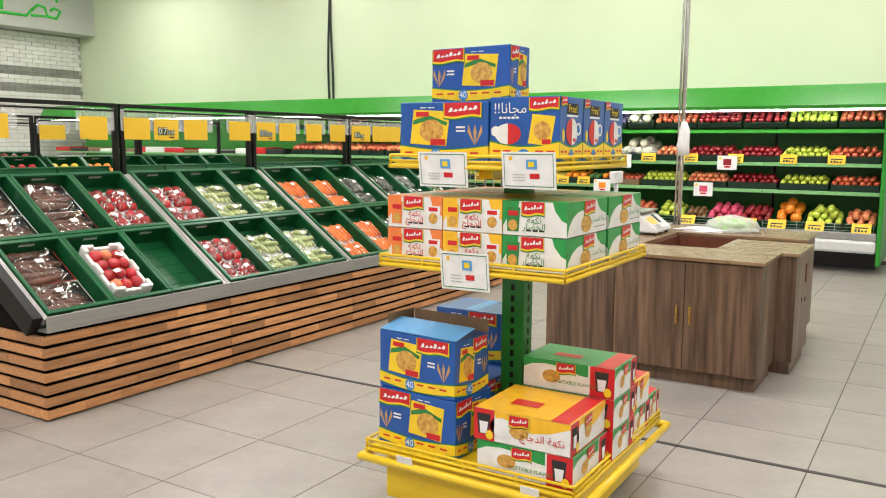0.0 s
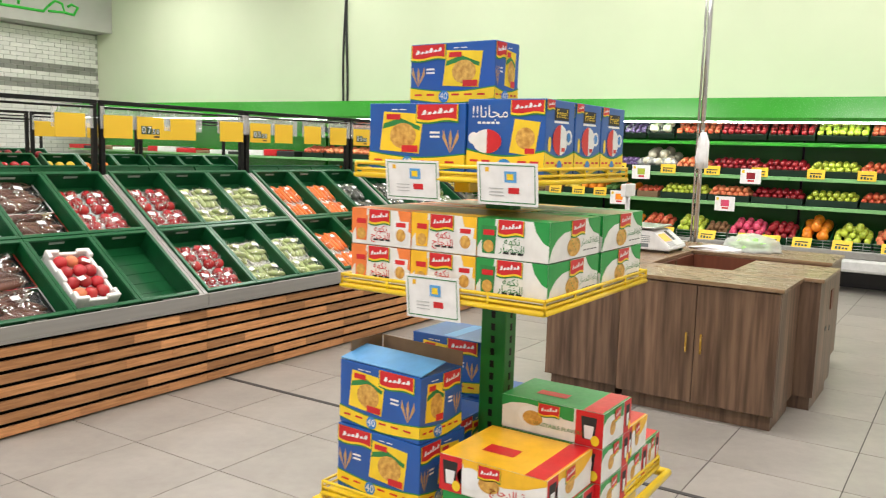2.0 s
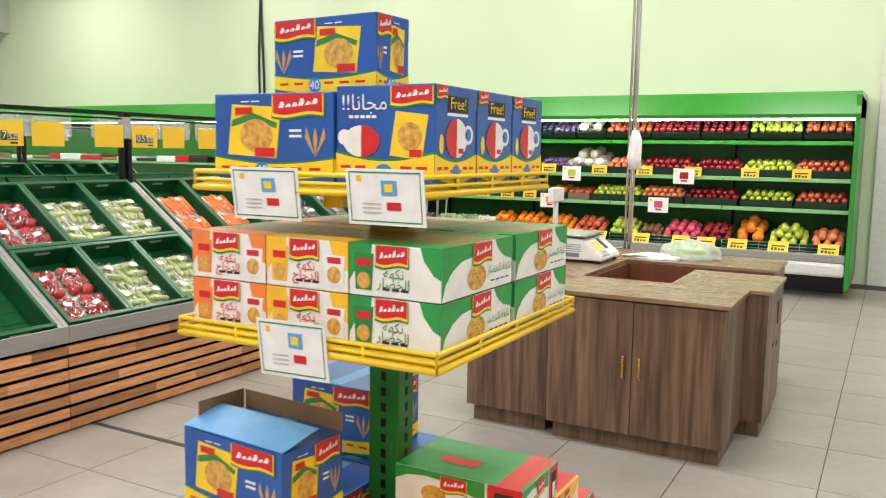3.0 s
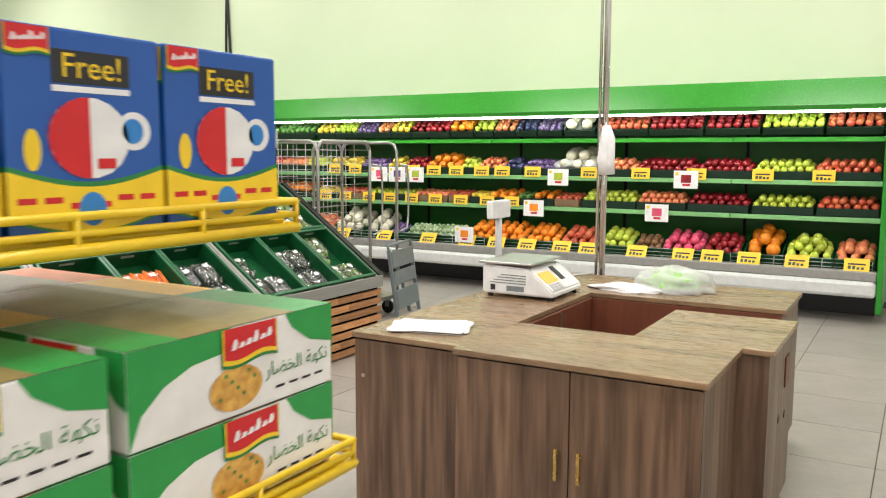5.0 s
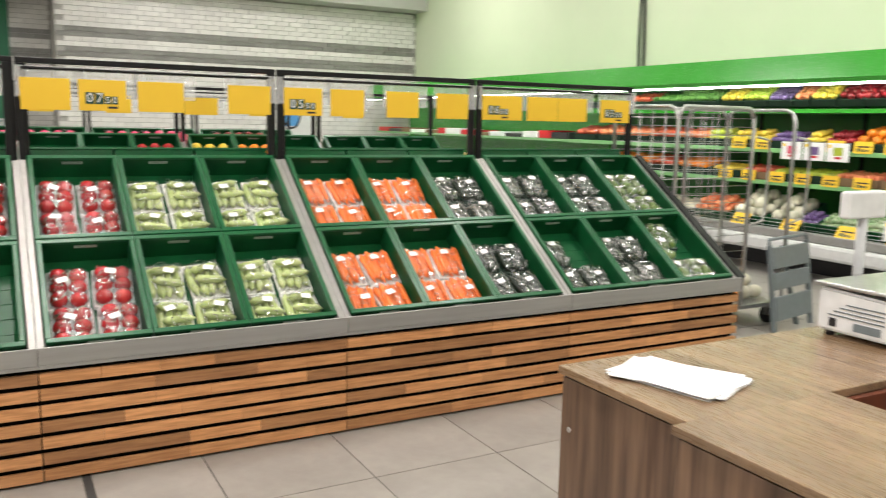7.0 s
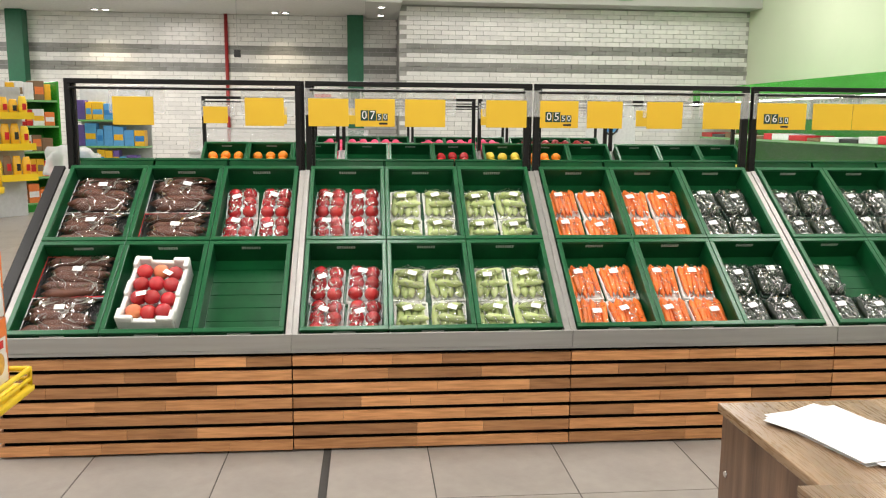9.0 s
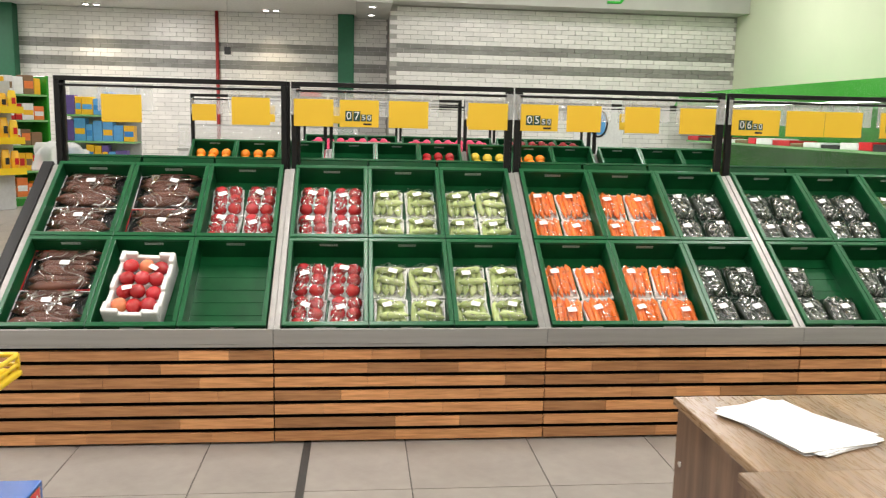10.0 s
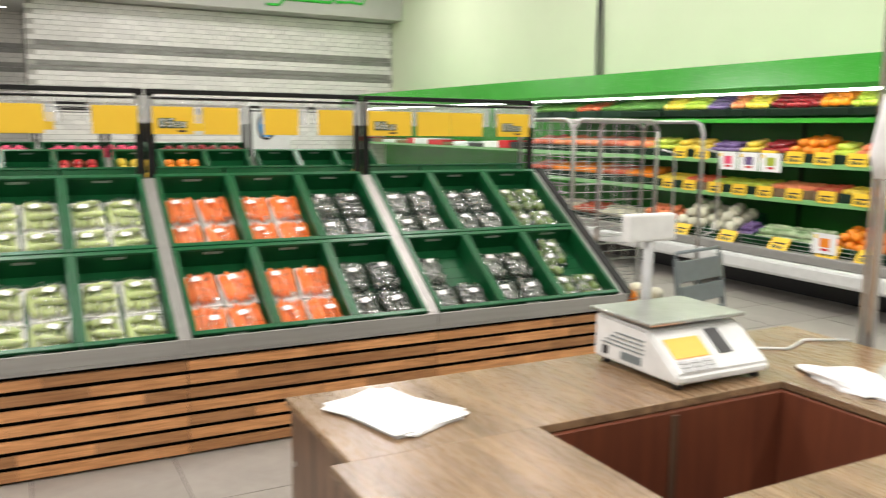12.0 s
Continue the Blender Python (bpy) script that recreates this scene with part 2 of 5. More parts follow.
# ---- mesh helpers ----
def box(bm, x0, y0, z0, x1, y1, z1, bev=0.0, m=None):
    mm = Matrix.Translation(((x0 + x1) / 2, (y0 + y1) / 2, (z0 + z1) / 2)) @ Matrix.Diagonal((abs(x1 - x0), abs(y1 - y0), abs(z1 - z0), 1))
    if m is not None:
        mm = m @ mm
    g = bmesh.ops.create_cube(bm, size=1, matrix=mm)
    if bev:
        ed = list({e for v in g["verts"] for e in v.link_edges})
        bmesh.ops.bevel(bm, geom=ed, offset=bev, segments=2, profile=0.5, affect="EDGES")
    return bm


def B(*a, **k):
    return box(bmesh.new(), *a, **k)


def tube(bm, pts, r, n=8):
    pts = [Vector(p) for p in pts]
    rings = []
    for i, p in enumerate(pts):
        d = (pts[min(i + 1, len(pts) - 1)] - pts[max(i - 1, 0)]).normalized()
        u = d.orthogonal().normalized() if i == 0 else (u - d * u.dot(d)).normalized()
        w = d.cross(u)
        rr = r[i] if isinstance(r, (list, tuple)) else r
        rings.append([bm.verts.new(p + (u * math.cos(a) + w * math.sin(a)) * rr) for a in [2 * math.pi * k / n for k in range(n)]])
    for a, b in zip(rings, rings[1:]):
        for k in range(n):
            f = bm.faces.new((a[k], a[(k + 1) % n], b[(k + 1) % n], b[k]))
            f.smooth = True
    bm.faces.new(list(reversed(rings[0])))
    bm.faces.new(rings[-1])
    return bm


def ball(bm, x, y, z, rx, ry, rz, m=None, sub=2, rot=None):
    mm = Matrix.Translation((x, y, z)) @ (rot or Matrix()) @ Matrix.Diagonal((rx, ry, rz, 1))
    if m is not None:
        mm = m @ mm
    g = bmesh.ops.create_icosphere(bm, subdivisions=sub, radius=1, matrix=mm)
    for v in g["verts"]:
        for f in v.link_faces:
            f.smooth = True
    return bm


def mesh_of(name, bm, material):
    me = bpy.data.meshes.new(name)
    bmesh.ops.recalc_face_normals(bm, faces=bm.faces)
    bm.to_mesh(me)
    bm.free()
    me.materials.append(material)
    return me


def part(name, bm, material, parent=None, label=""):
    ob = new(name, mesh_of(name, bm, material))
    if parent is not None:
        ob.parent = parent
    if label:
        tagged(ob, label=label)
    return ob


def piece(name, me, parent, m):
    ob = new(name, me)
    ob.parent = parent
    ob.matrix_basis = m
    return ob


def thing(name, m, label, category, group="", kind=""):
    e = new(name)
    e.empty_display_size = 0.1
    e.matrix_basis = m
    return tagged(e, label, category, group, kind)


def solid(name, bm, material, label, category, kind="structure"):
    return tagged(part(name, bm, material), label, category, kind=kind)


WORDS = {}


def text_bm(body, size, m):
    """Flat lettering at a place; each word is filled once and then reused."""
    if body not in WORDS:
        cu = bpy.data.curves.new("lettering", "FONT")
        cu.body, cu.size, cu.align_x, cu.align_y = body, 1.0, "CENTER", "CENTER"
        cu.resolution_u = 2
        ob = new("lettering_source", cu)
        dg = bpy.context.evaluated_depsgraph_get()
        WORDS[body] = bpy.data.meshes.new_from_object(ob.evaluated_get(dg))
        bpy.data.objects.remove(ob)
    bm = bmesh.new()
    bm.from_mesh(WORDS[body])
    bmesh.ops.transform(bm, matrix=m @ Matrix.Diagonal((size, size, size, 1)), verts=bm.verts)
    return bm


# ---- hall ----
W_X, BR_Y, FAR_Y = 9.15, 12.63, 13.7
solid("floor", B(-9, -9, -0.12, W_X, 14, -0.004), M_GROUT, "grey grout bed under the porcelain floor tiles", "floor")
solid("wall_east", B(W_X, -9, 0, W_X + 0.2, 14, HALL_Z), M_GREENWALL, "pale green painted smooth high hall wall", "wall")
solid("wall_north", B(2.2, BR_Y + 0.012, 0, W_X, FAR_Y + 0.2, HALL_Z), M_MORTAR, "white brick clad wall with two grey stripes", "wall")
solid("wall_far", B(-9, FAR_Y + 0.012, 0, 2.2, FAR_Y + 0.2, HALL_Z), M_MORTAR, "recessed white brick wall with grey stripes", "wall")
solid("wall_west", B(-9.2, -9, 0, -9, 14, HALL_Z), M_WHITEWALL, "plain white painted side wall", "wall")
solid("wall_south", B(-9, -9.2, 0, W_X, -9, HALL_Z), M_WHITEWALL, "plain white painted back wall", "wall")
solid("ceiling", B(-9.2, -9.2, HALL_Z, W_X + 0.2, 14, HALL_Z + 0.2), M_CEIL, "plain white hall ceiling", "ceiling")
solid("ceiling_bulkhead", B(2.2, 12.1, 3.66, W_X - 0.003, BR_Y + 0.01, HALL_Z - 0.003, bev=0.01), M_PLASTER, "grey plastered bulkhead above the brick wall", "ceiling")
solid("ceiling_low", B(-8.99, 9.2, 3.55, 1.55, FAR_Y, 3.75), M_CEIL, "lowered pale plaster ceiling with downlights", "ceiling")
solid("ceiling_soffit", B(1.553, 11.2, 3.50, 2.197, FAR_Y, 3.75), M_PLASTER, "grey soffit strip with two round downlights", "ceiling")
solid("trim_door_frame", B(W_X - 0.06, -4.2, 0, W_X - 0.002, -3.38, 2.85, bev=0.01), M_WHITEWALL, "white painted door surround on green wall", "door frame")
for i, (px_, py_) in enumerate(((1.35, 13.55), (-5.2, 13.55))):
    solid("pillar", B(px_ - 0.16, py_ - 0.12, 0, px_ + 0.16, py_ + 0.14, 3.55, bev=0.01), M_PILLAR, "dark green painted wall pillar", "pillar")


def cable_run(y, dx):
    bm = bmesh.new()
    for k in range(2):
        pts = [(W_X - 0.03 - 0.01 * k, y + 0.05 * k + 0.025 * math.sin(z * 2.1 + k * 2) + dx, z) for z in np.linspace(1.9, HALL_Z, 20)]
        tube(bm, pts, 0.02, 6)
    return tagged(part("wall_cable", bm, M_CABLE), "pair of loose black cables down the green wall", "cable")


cable_run(5.55, 0)
tagged(part("fire_pipe", tube(bmesh.new(), [(-1.22, FAR_Y - 0.06, z) for z in (0.02, 1.5, 3.55)], 0.035, 10), M_REDPIPE), "red painted fire pipe on brick wall", "pipe")

# sign on the bulkhead: four green strokes of script
sign = thing("wall_sign", pose(7.5, 12.09, 4.06), "green lit script sign on grey bulkhead", "sign")
for pts in ([(-1.0, 0, -0.12), (-0.85, 0, -0.16), (-0.2, 0, -0.16), (0.1, 0, -0.16), (0.2, 0, -0.05)], [(0.2, 0, -0.05), (0.35, 0, 0.08), (0.5, 0, 0.05), (0.55, 0, -0.12), (0.2, 0, -0.14)],
            [(0.55, 0, -0.12), (0.75, 0, -0.14), (0.85, 0, 0.02), (0.7, 0, 0.06), (0.62, 0, 0.0)], [(-0.4, 0, -0.1), (-0.4, 0, 0.2)], [(-0.75, 0, -0.13), (-0.7, 0, -0.02), (-0.95, 0, -0.28), (-1.2, 0, -0.28)],
            [(0.75, 0, 0.2), (0.8, 0, 0.22)], [(0.36, 0, 0.2), (0.42, 0, 0.22)]):
    part("letter_stroke", tube(bmesh.new(), pts, 0.028, 6), M_SIGNG, sign)


# ---- ceiling lamps ----
def ceiling_lamp(x, y, z, lx, ly, power):
    e = thing("ceiling_light", pose(x, y, z), "unseen white box ceiling luminaire with opal diffuser", "ceiling light", "hall ceiling lights")
    part("housing", B(-lx / 2, -ly / 2, 0.0, lx / 2, ly / 2, 0.08, bev=0.01), M_WHITEPL, e)
    part("diffuser", B(-lx / 2 + 0.02, -ly / 2 + 0.02, -0.012, lx / 2 - 0.02, ly / 2 - 0.02, -0.002), M_LIGHT, e)
    d = bpy.data.lights.new("lamp", "AREA")
    d.shape, d.size, d.size_y, d.energy, d.color = "RECTANGLE", lx, ly, power, (1.0, 0.975, 0.92)
    o = new("lamp", d)
    o.matrix_basis = pose(x, y, z - 0.03)


for x in (-6.0, -2.2, 1.6, 5.4):
    for y in (-6.2, -2.6, 0.7, 4.8):
        ceiling_lamp(x, y, HALL_Z - 0.081, 0.25, 1.6, LAMP_POWER)
# Added wall-wash lamps, out of view, to brighten the green wall.
for y in (-2.6, 0.0, 2.6, 5.2):
    ceiling_lamp(8.0, y, HALL_Z - 0.081, 0.2, 0.6, LAMP_POWER * 0.34)
ceiling_lamp(7.4, 9.4, HALL_Z - 0.081, 0.25, 1.6, LAMP_POWER)
# Unseen lamp, power raised to brighten the brick wall.
ceiling_lamp(4.0, 9.2, HALL_Z - 0.081, 0.25, 1.6, LAMP_POWER * 1.5)


def downlight(x, y, z):
    e = thing("downlight", pose(x, y, z), "small round recessed ceiling downlight", "ceiling light", "downlights")
    bm = bmesh.new()
    bmesh.ops.create_cone(bm, segments=20, radius1=0.07, radius2=0.085, depth=0.02, cap_ends=True)
    part("ring", bm, M_CHROME, e)
    bm = bmesh.new()
    bmesh.ops.create_circle(bm, cap_ends=True, segments=16, radius=0.055, matrix=Matrix.Translation((0, 0, -0.014)))
    part("lens", bm, M_LIGHT, e)


for x, y, z in ((1.85, 11.7, 3.488), (1.85, 12.9, 3.488), (-3.6, 13.2, 3.54), (-3.4, 13.2, 3.54), (0.0, 13.2, 3.54), (-0.2, 13.2, 3.54), (-6.8, 13.2, 3.54)):
    downlight(x, y, z)
for x in (-3.5, -0.1):
    d = bpy.data.lights.new("downlight_lamp", "SPOT")
    d.energy, d.spot_size, d.spot_blend, d.color, d.shadow_soft_size = SPOT_POWER, radians(100), 0.8, (1, 0.86, 0.62), 0.05
    new("downlight_lamp", d).matrix_basis = pose(x, 13.2, 3.5)
# Added fill without fixtures, only to brighten the area below the low ceiling.
for x in (-6.5, -2.5):
    d = bpy.data.lights.new("low_ceiling_lamp", "AREA")
    d.energy, d.size, d.color = 115, 1.0, (1, 0.96, 0.9)
    new("low_ceiling_lamp", d).matrix_basis = pose(x, 11.2, 3.5)

# ---- produce stands ----
BAY, TILT, LIP_Y, LIP_Z, CR_W, CR_L, CR_H = 1.25, 35.2, 0.0, 0.55, 0.393, 0.578, 0.13
SLOPE = Matrix.Rotation(radians(TILT), 4, "X")
NRM = SLOPE @ Vector((0, 0, 1))


def slope_at(x, s, n=0.0):
    """A pose on the tilted deck: x along the stand, s metres up the slope, n metres off the crates' rim plane."""
    p = Vector((x, LIP_Y, LIP_Z)) + (SLOPE @ Vector((0, 1, 0))) * s + NRM * n
    return Matrix.Translation(p) @ SLOPE


def make_crate(w=CR_W, l=CR_L, h=CR_H):
    e = thing("produce_crate", pose(0, 0, 0), "dark green plastic produce crate tilted on the stand", "crate", "produce crates")
    t = 0.012
    bm = bmesh.new()
    box(bm, 0.006, 0.006, 0, w - 0.006, l - 0.006, 0.008)
    for a in ((0.006, 0.006, w - 0.006, 0.006 + t), (0.006, l - 0.006 - t, w - 0.006, l - 0.006), (0.006, 0.018, 0.006 + t, l - 0.018), (w - 0.006 - t, 0.018, w - 0.006, l - 0.018)):
        box(bm, a[0], a[1], 0.008, a[2], a[3], h - 0.014)
    for k in range(1, 7):
        box(bm, 0.02, l * k / 7 - 0.002, 0.008, w - 0.02, l * k / 7 + 0.002, 0.0105)
    part("body", bm, M_CRATE, e)
    bm = bmesh.new()
    for a in ((0, 0, w, 0.024), (0, l - 0.024, w, l), (0, 0.024, 0.022, l - 0.024), (w - 0.022, 0.024, w, l - 0.024)):
        box(bm, a[0], a[1], h - 0.014, a[2], a[3], h, bev=0.003)
    part("rim", bm, M_CRATE_RIM, e)
    bm = bmesh.new()
    for k in range(8):
        box(bm, w / 2 - 0.045 + 0.0115 * k, l - 0.0215, h - 0.040, w / 2 - 0.0365 + 0.0115 * k, l - 0.0182, h - 0.026)
    part("grip_slot", bm, M_SLOT, e)
    bm = bmesh.new()
    box(bm, w / 2 - 0.05, -0.001, h - 0.034, w / 2 + 0.05, 0.0055, h - 0.018)
    part("front_label", bm, M_SLOT, e)
    return e


CRATE = make_crate()


def bar_frame(parent):
    """Black steel frame above one bay, from its post bases up."""
    for x in (0.02, BAY - 0.035):
        part("post", B(x - 0.016, -0.016, 0, x + 0.016, 0.016, 0.46, bev=0.003), M_BLACK, parent)
    part("top_bar", B(0.004, -0.016, 0.46, BAY - 0.019, 0.016, 0.485, bev=0.003), M_BLACK, parent)
    part("hanging_rail", tube(bmesh.new(), [(0.03, -0.022, 0.437), (BAY - 0.05, -0.022, 0.437)], 0.006, 6), M_BLACK, parent)


def slat_stack(parent, x0, x1, y, side=False, seed=1):
    """Seven oak slats, each of several finger-jointed lengths."""
    rnd = random.Random(seed)
    for r in range(7):
        z0 = 0.012 + r * 0.0643
        x = x0
        while x < x1 - 0.01:
            l = rnd.choice((0.22, 0.3, 0.42, 0.55))
            xe = x + l if x + l < x1 - 0.12 else x1
            j = rnd.uniform(-0.0012, 0.0012)
            if side:
                bm = B(y - 0.018 + j, x + 0.0004, z0, y + j, xe - 0.0004, z0 + 0.0445, bev=0.0015)
            else:
                bm = B(x + 0.0004, y - 0.018 + j, z0, xe - 0.0004, y + j, z0 + 0.0445, bev=0.0015)
            part("slat", bm, M_SLAT, parent)
            x = xe


def stand_bay(i, m, first=False, last=False, slats=True, name="produce_stand"):
    x0 = 0.0
    e = thing(name, m, "sloping produce stand clad in oak slats with grey lip", "produce stand", "produce stands")
    bm = bmesh.new()
    me = bm
    vs = [(0.02, 0.0), (0.02, 0.455), (0.09, 0.40), (0.96, 1.02), (0.96, 0.0)]
    a = [bm.verts.new((x0 + 0.004 + (0.0 if not first else 0.002), y, z)) for y, z in vs]
    b = [bm.verts.new((x0 + BAY - 0.004, y, z)) for y, z in vs]
    bm.faces.new(a), bm.faces.new(list(reversed(b)))
    for k in range(5):
        bm.faces.new((a[k], a[(k + 1) % 5], b[(k + 1) % 5], b[k]))
    part("carcass", bm, M_BLACKMATT, e)
    bm = B(x0 + 0.0005, -0.032, 0.462, x0 + BAY - 0.0005, 0.055, 0.475)
    box(bm, x0 + 0.0005, -0.032, 0.475, x0 + BAY - 0.0005, -0.020, 0.545, bev=0.003)
    part("front_lip", bm, M_STEEL_G, e)
    ms = slope_at(0, 0)
    part("divider_strip", B(x0 - 0.0, -0.02, -0.05, x0 + 0.028, 1.15, -0.012, m=ms, bev=0.003), M_STRIP, e)
    part("divider_strip", B(x0 + BAY - 0.030, -0.02, -0.05, x0 + BAY - 0.0, 1.15, -0.016, m=ms, bev=0.003), M_STRIP, e)
    if first or last:
        xx = -0.058 if first else BAY + 0.001
        part("end_panel", B(xx, -0.01, -0.12, xx + 0.057, 1.17, -0.004, m=ms, bev=0.004), M_BLACK, e)
        if first:
            slat_stack(e, 0.0, 0.95, 0.001, True, 77)
            part("end_backing", B(0.002, 0.02, 0.0, 0.004, 0.95, 0.46), M_BLACKMATT, e)
    if slats:
        slat_stack(e, x0 + (-0.018 if first else 0.002), BAY - 0.002, 0.001, False, 10 + i)
    bar = thing("card_frame", m @ pose(0, 1.0, 1.19), "black steel price card frame above the stand", "card frame", "card frames")
    bar_frame(bar)
    return e


for i in range(4):
    stand_bay(i, pose(BAY * i, 0, 0), first=(i == 0), last=(i == 3))

# crates on the front slope, two tiers of three a bay
for i in range(4):
    for tier in range(2):
        for c in range(3):
            copy_thing(CRATE, slope_at(BAY * i + 0.032 + c * 0.395, 0.006 + tier * 0.585, -CR_H))

# back-to-back half and the stands further on
BACK = pose(5.0, 2.02, 0, 0, 0, 180)
for i in range(4):
    stand_bay(i, BACK @ pose(BAY * i, 0, 0), slats=False)
    for c in range(3):
        copy_thing(CRATE, BACK @ slope_at(BAY * i + 0.032 + c * 0.395, 0.60, -CR_H + 0.035))
FAR_STANDS = [pose(0.1, 3.1, 0), pose(0.9, 6.3, 0)]
for k, fm in enumerate(FAR_STANDS):
    for i in range(4 if k == 0 else 3):
        stand_bay(i, fm @ pose(BAY * i, 0, 0), slats=False)
        for tier in range(2):
            for c in range(3):
                copy_thing(CRATE, fm @ slope_at(BAY * i + 0.032 + c * 0.395, 0.006 + tier * 0.585, -CR_H + 0.06))


# ---- wrapped packs ----
def wrap_film(w, l, h, seed, flat=0.0):
    bm = bmesh.new()
    n = 9
    grid = []
    for i in range(n + 1):
        row = []
        for j in range(n + 1):
            u, v = i / n, j / n
            d = min(u, 1 - u, v, 1 - v)
            zz = h * min(1, (d / 0.16)) ** 0.5 if d > 0 else 0
            zz = zz * (0.9 + 0.34 * noise.noise(Vector((u * 5 + seed, v * 5, seed * 3.7)))) + 0.012
            row.append(bm.verts.new((-w / 2 + u * w, -l / 2 + v * l, zz)))
        grid.append(row)
    for i in range(n):
        for j in range(n):
            f = bm.faces.new((grid[i][j], grid[i + 1][j], grid[i + 1][j + 1], grid[i][j + 1]))
            f.smooth = True
    return bm


def foam_tray(w, l):
    bm = B(-w / 2 + 0.006, -l / 2 + 0.006, 0, w / 2 - 0.006, l / 2 - 0.006, 0.006, bev=0.002)
    for a in ((-w / 2, -l / 2, w / 2, -l / 2 + 0.008), (-w / 2, l / 2 - 0.008, w / 2, l / 2), (-w / 2, -l / 2 + 0.008, -w / 2 + 0.008, l / 2 - 0.008), (w / 2 - 0.008, -l / 2 + 0.008, w / 2, l / 2 - 0.008)):
        box(bm, a[0], a[1], 0.004, a[2], a[3], 0.024, bev=0.003)
    return bm


def pod(bm, x, y, z, length, r, ang, taper=0.6, bend=0.0, n=9):
    d = Vector((math.cos(ang), math.sin(ang), 0))
    p = Vector((-d.y, d.x, 0))
    pts, rs = [], []
    for k in range(7):
        t = k / 6
        pts.append(Vector((x, y, z)) + d * (t - 0.5) * length + p * bend * math.sin(t * math.pi))
        prof = min(1, math.sqrt(max(0.0, 1 - (2 * t - 1) ** 4)) + 0.12)
        rs.append(r * prof * (1 - (1 - taper) * t))
    tube(bm, pts, rs, n)


def make_pack(kind, seed):
    rnd = random.Random(seed)
    w, l = (0.162, 0.218)
    names = {"tomato": "film-wrapped white tray of red apples", "squash": "film-wrapped white tray of pale courgettes", "carrot": "film-wrapped white tray of orange carrots",
             "aubergine": "film-wrapped tray of dark green cucumbers", "pepper": "film-wrapped tray of green peppers", "yam": "film-wrapped tray of brown sweet potatoes"}
    if kind == "yam":
        w, l = 0.345, 0.268
    e = thing("wrapped_vegetable_pack", pose(0, 0, 0), names[kind], "vegetable pack", kind + " packs")
    part("tray", foam_tray(w, l), M_BLACKPL if kind == "yam" else (M_DARKBOX if kind in ("aubergine", "pepper") else M_FOAM), e)
    if kind == "tomato":
        for a in range(2):
            for b in range(3):
                ball_m = ball(bmesh.new(), -0.037 + 0.074 * a + rnd.uniform(-0.003, 0.003), -0.068 + 0.068 * b, 0.042, 0.037, 0.036, 0.033, sub=2)
                part("apple", ball_m, F["tomato"], e)
        h = 0.076
    elif kind == "squash":
        for a in range(4):
            bm = bmesh.new()
            pod(bm, -0.054 + 0.036 * a + rnd.uniform(-0.005, 0.005), rnd.uniform(-0.006, 0.012), 0.027, 0.185, 0.021, 1.57 + rnd.uniform(-0.12, 0.12), 0.75, rnd.uniform(-0.01, 0.01))
            part("courgette", bm, F["squash"], e)
        for a in range(2):
            bm = bmesh.new()
            pod(bm, rnd.uniform(-0.01, 0.02), 0.05 - 0.075 * a, 0.058, 0.14, 0.020, rnd.uniform(-0.3, 0.3), 0.8)
            part("courgette", bm, F["squash"], e)
        h = 0.075
    elif kind == "carrot":
        for a in range(6):
            bm = bmesh.new()
            pod(bm, -0.058 + 0.0235 * a, rnd.uniform(-0.005, 0.012), 0.026 + 0.012 * (a % 2), 0.205, 0.021, -1.57 + rnd.uniform(-0.07, 0.07), 0.5)
            part("carrot", bm, F["carrot"], e)
        h = 0.058
    elif kind == "aubergine":
        for a in range(4):
            bm = bmesh.new()
            pod(bm, -0.054 + 0.036 * a, rnd.uniform(-0.01, 0.01), 0.032, 0.19, 0.025, 1.57 + rnd.uniform(-0.2, 0.2), 0.85, rnd.uniform(-0.008, 0.008))
            part("cucumber", bm, F["aubergine"], e)
        h = 0.066
    elif kind == "pepper":
        for a in range(2):
            for b in range(3):
                bm = bmesh.new()
                pod(bm, -0.036 + 0.072 * a, -0.066 + 0.066 * b, 0.036, 0.08, 0.031, rnd.uniform(0, 3), 0.7)
                part("pepper", bm, F["pepper"], e)
        h = 0.07
    else:
        for a in range(7):
            bm = bmesh.new()
            pod(bm, rnd.uniform(-0.03, 0.03), -0.105 + 0.035 * a, 0.036, rnd.uniform(0.24, 0.31), 0.030, rnd.uniform(-0.15, 0.15), 0.6, rnd.uniform(-0.02, 0.02))
            part("sweet_potato", bm, F["yam"], e)
        h = 0.075
    part("film", wrap_film(w + 0.004, l + 0.004, h, seed), M_FILM_FLAT if kind == "yam" else (M_FILM_TIGHT if kind in ("aubergine", "pepper", "tomato") else M_FILM), e, "clear crinkled cling film")
    if kind == "yam":
        bm = bmesh.new()
        tube(bm, [(-w / 2, -l / 2, 0.03), (w / 2, -l / 2, 0.03), (w / 2, l / 2, 0.03), (-w / 2, l / 2, 0.03), (-w / 2, -l / 2, 0.03)], 0.0035, 5)
        part("tray_edge", bm, M_PRED if seed % 2 else M_PAPER, e, "bright folded film edge round the tray")
    lx, ly = rnd.uniform(-0.02, 0.02), rnd.uniform(-0.02, 0.05)
    part("label", B(lx - 0.022, ly - 0.014, h + 0.010, lx + 0.022, ly + 0.014, h + 0.0115, m=pose(0, 0, 0, 0, 0, rnd.uniform(-25, 25))), M_PAPER, e, "white price label")
    return e


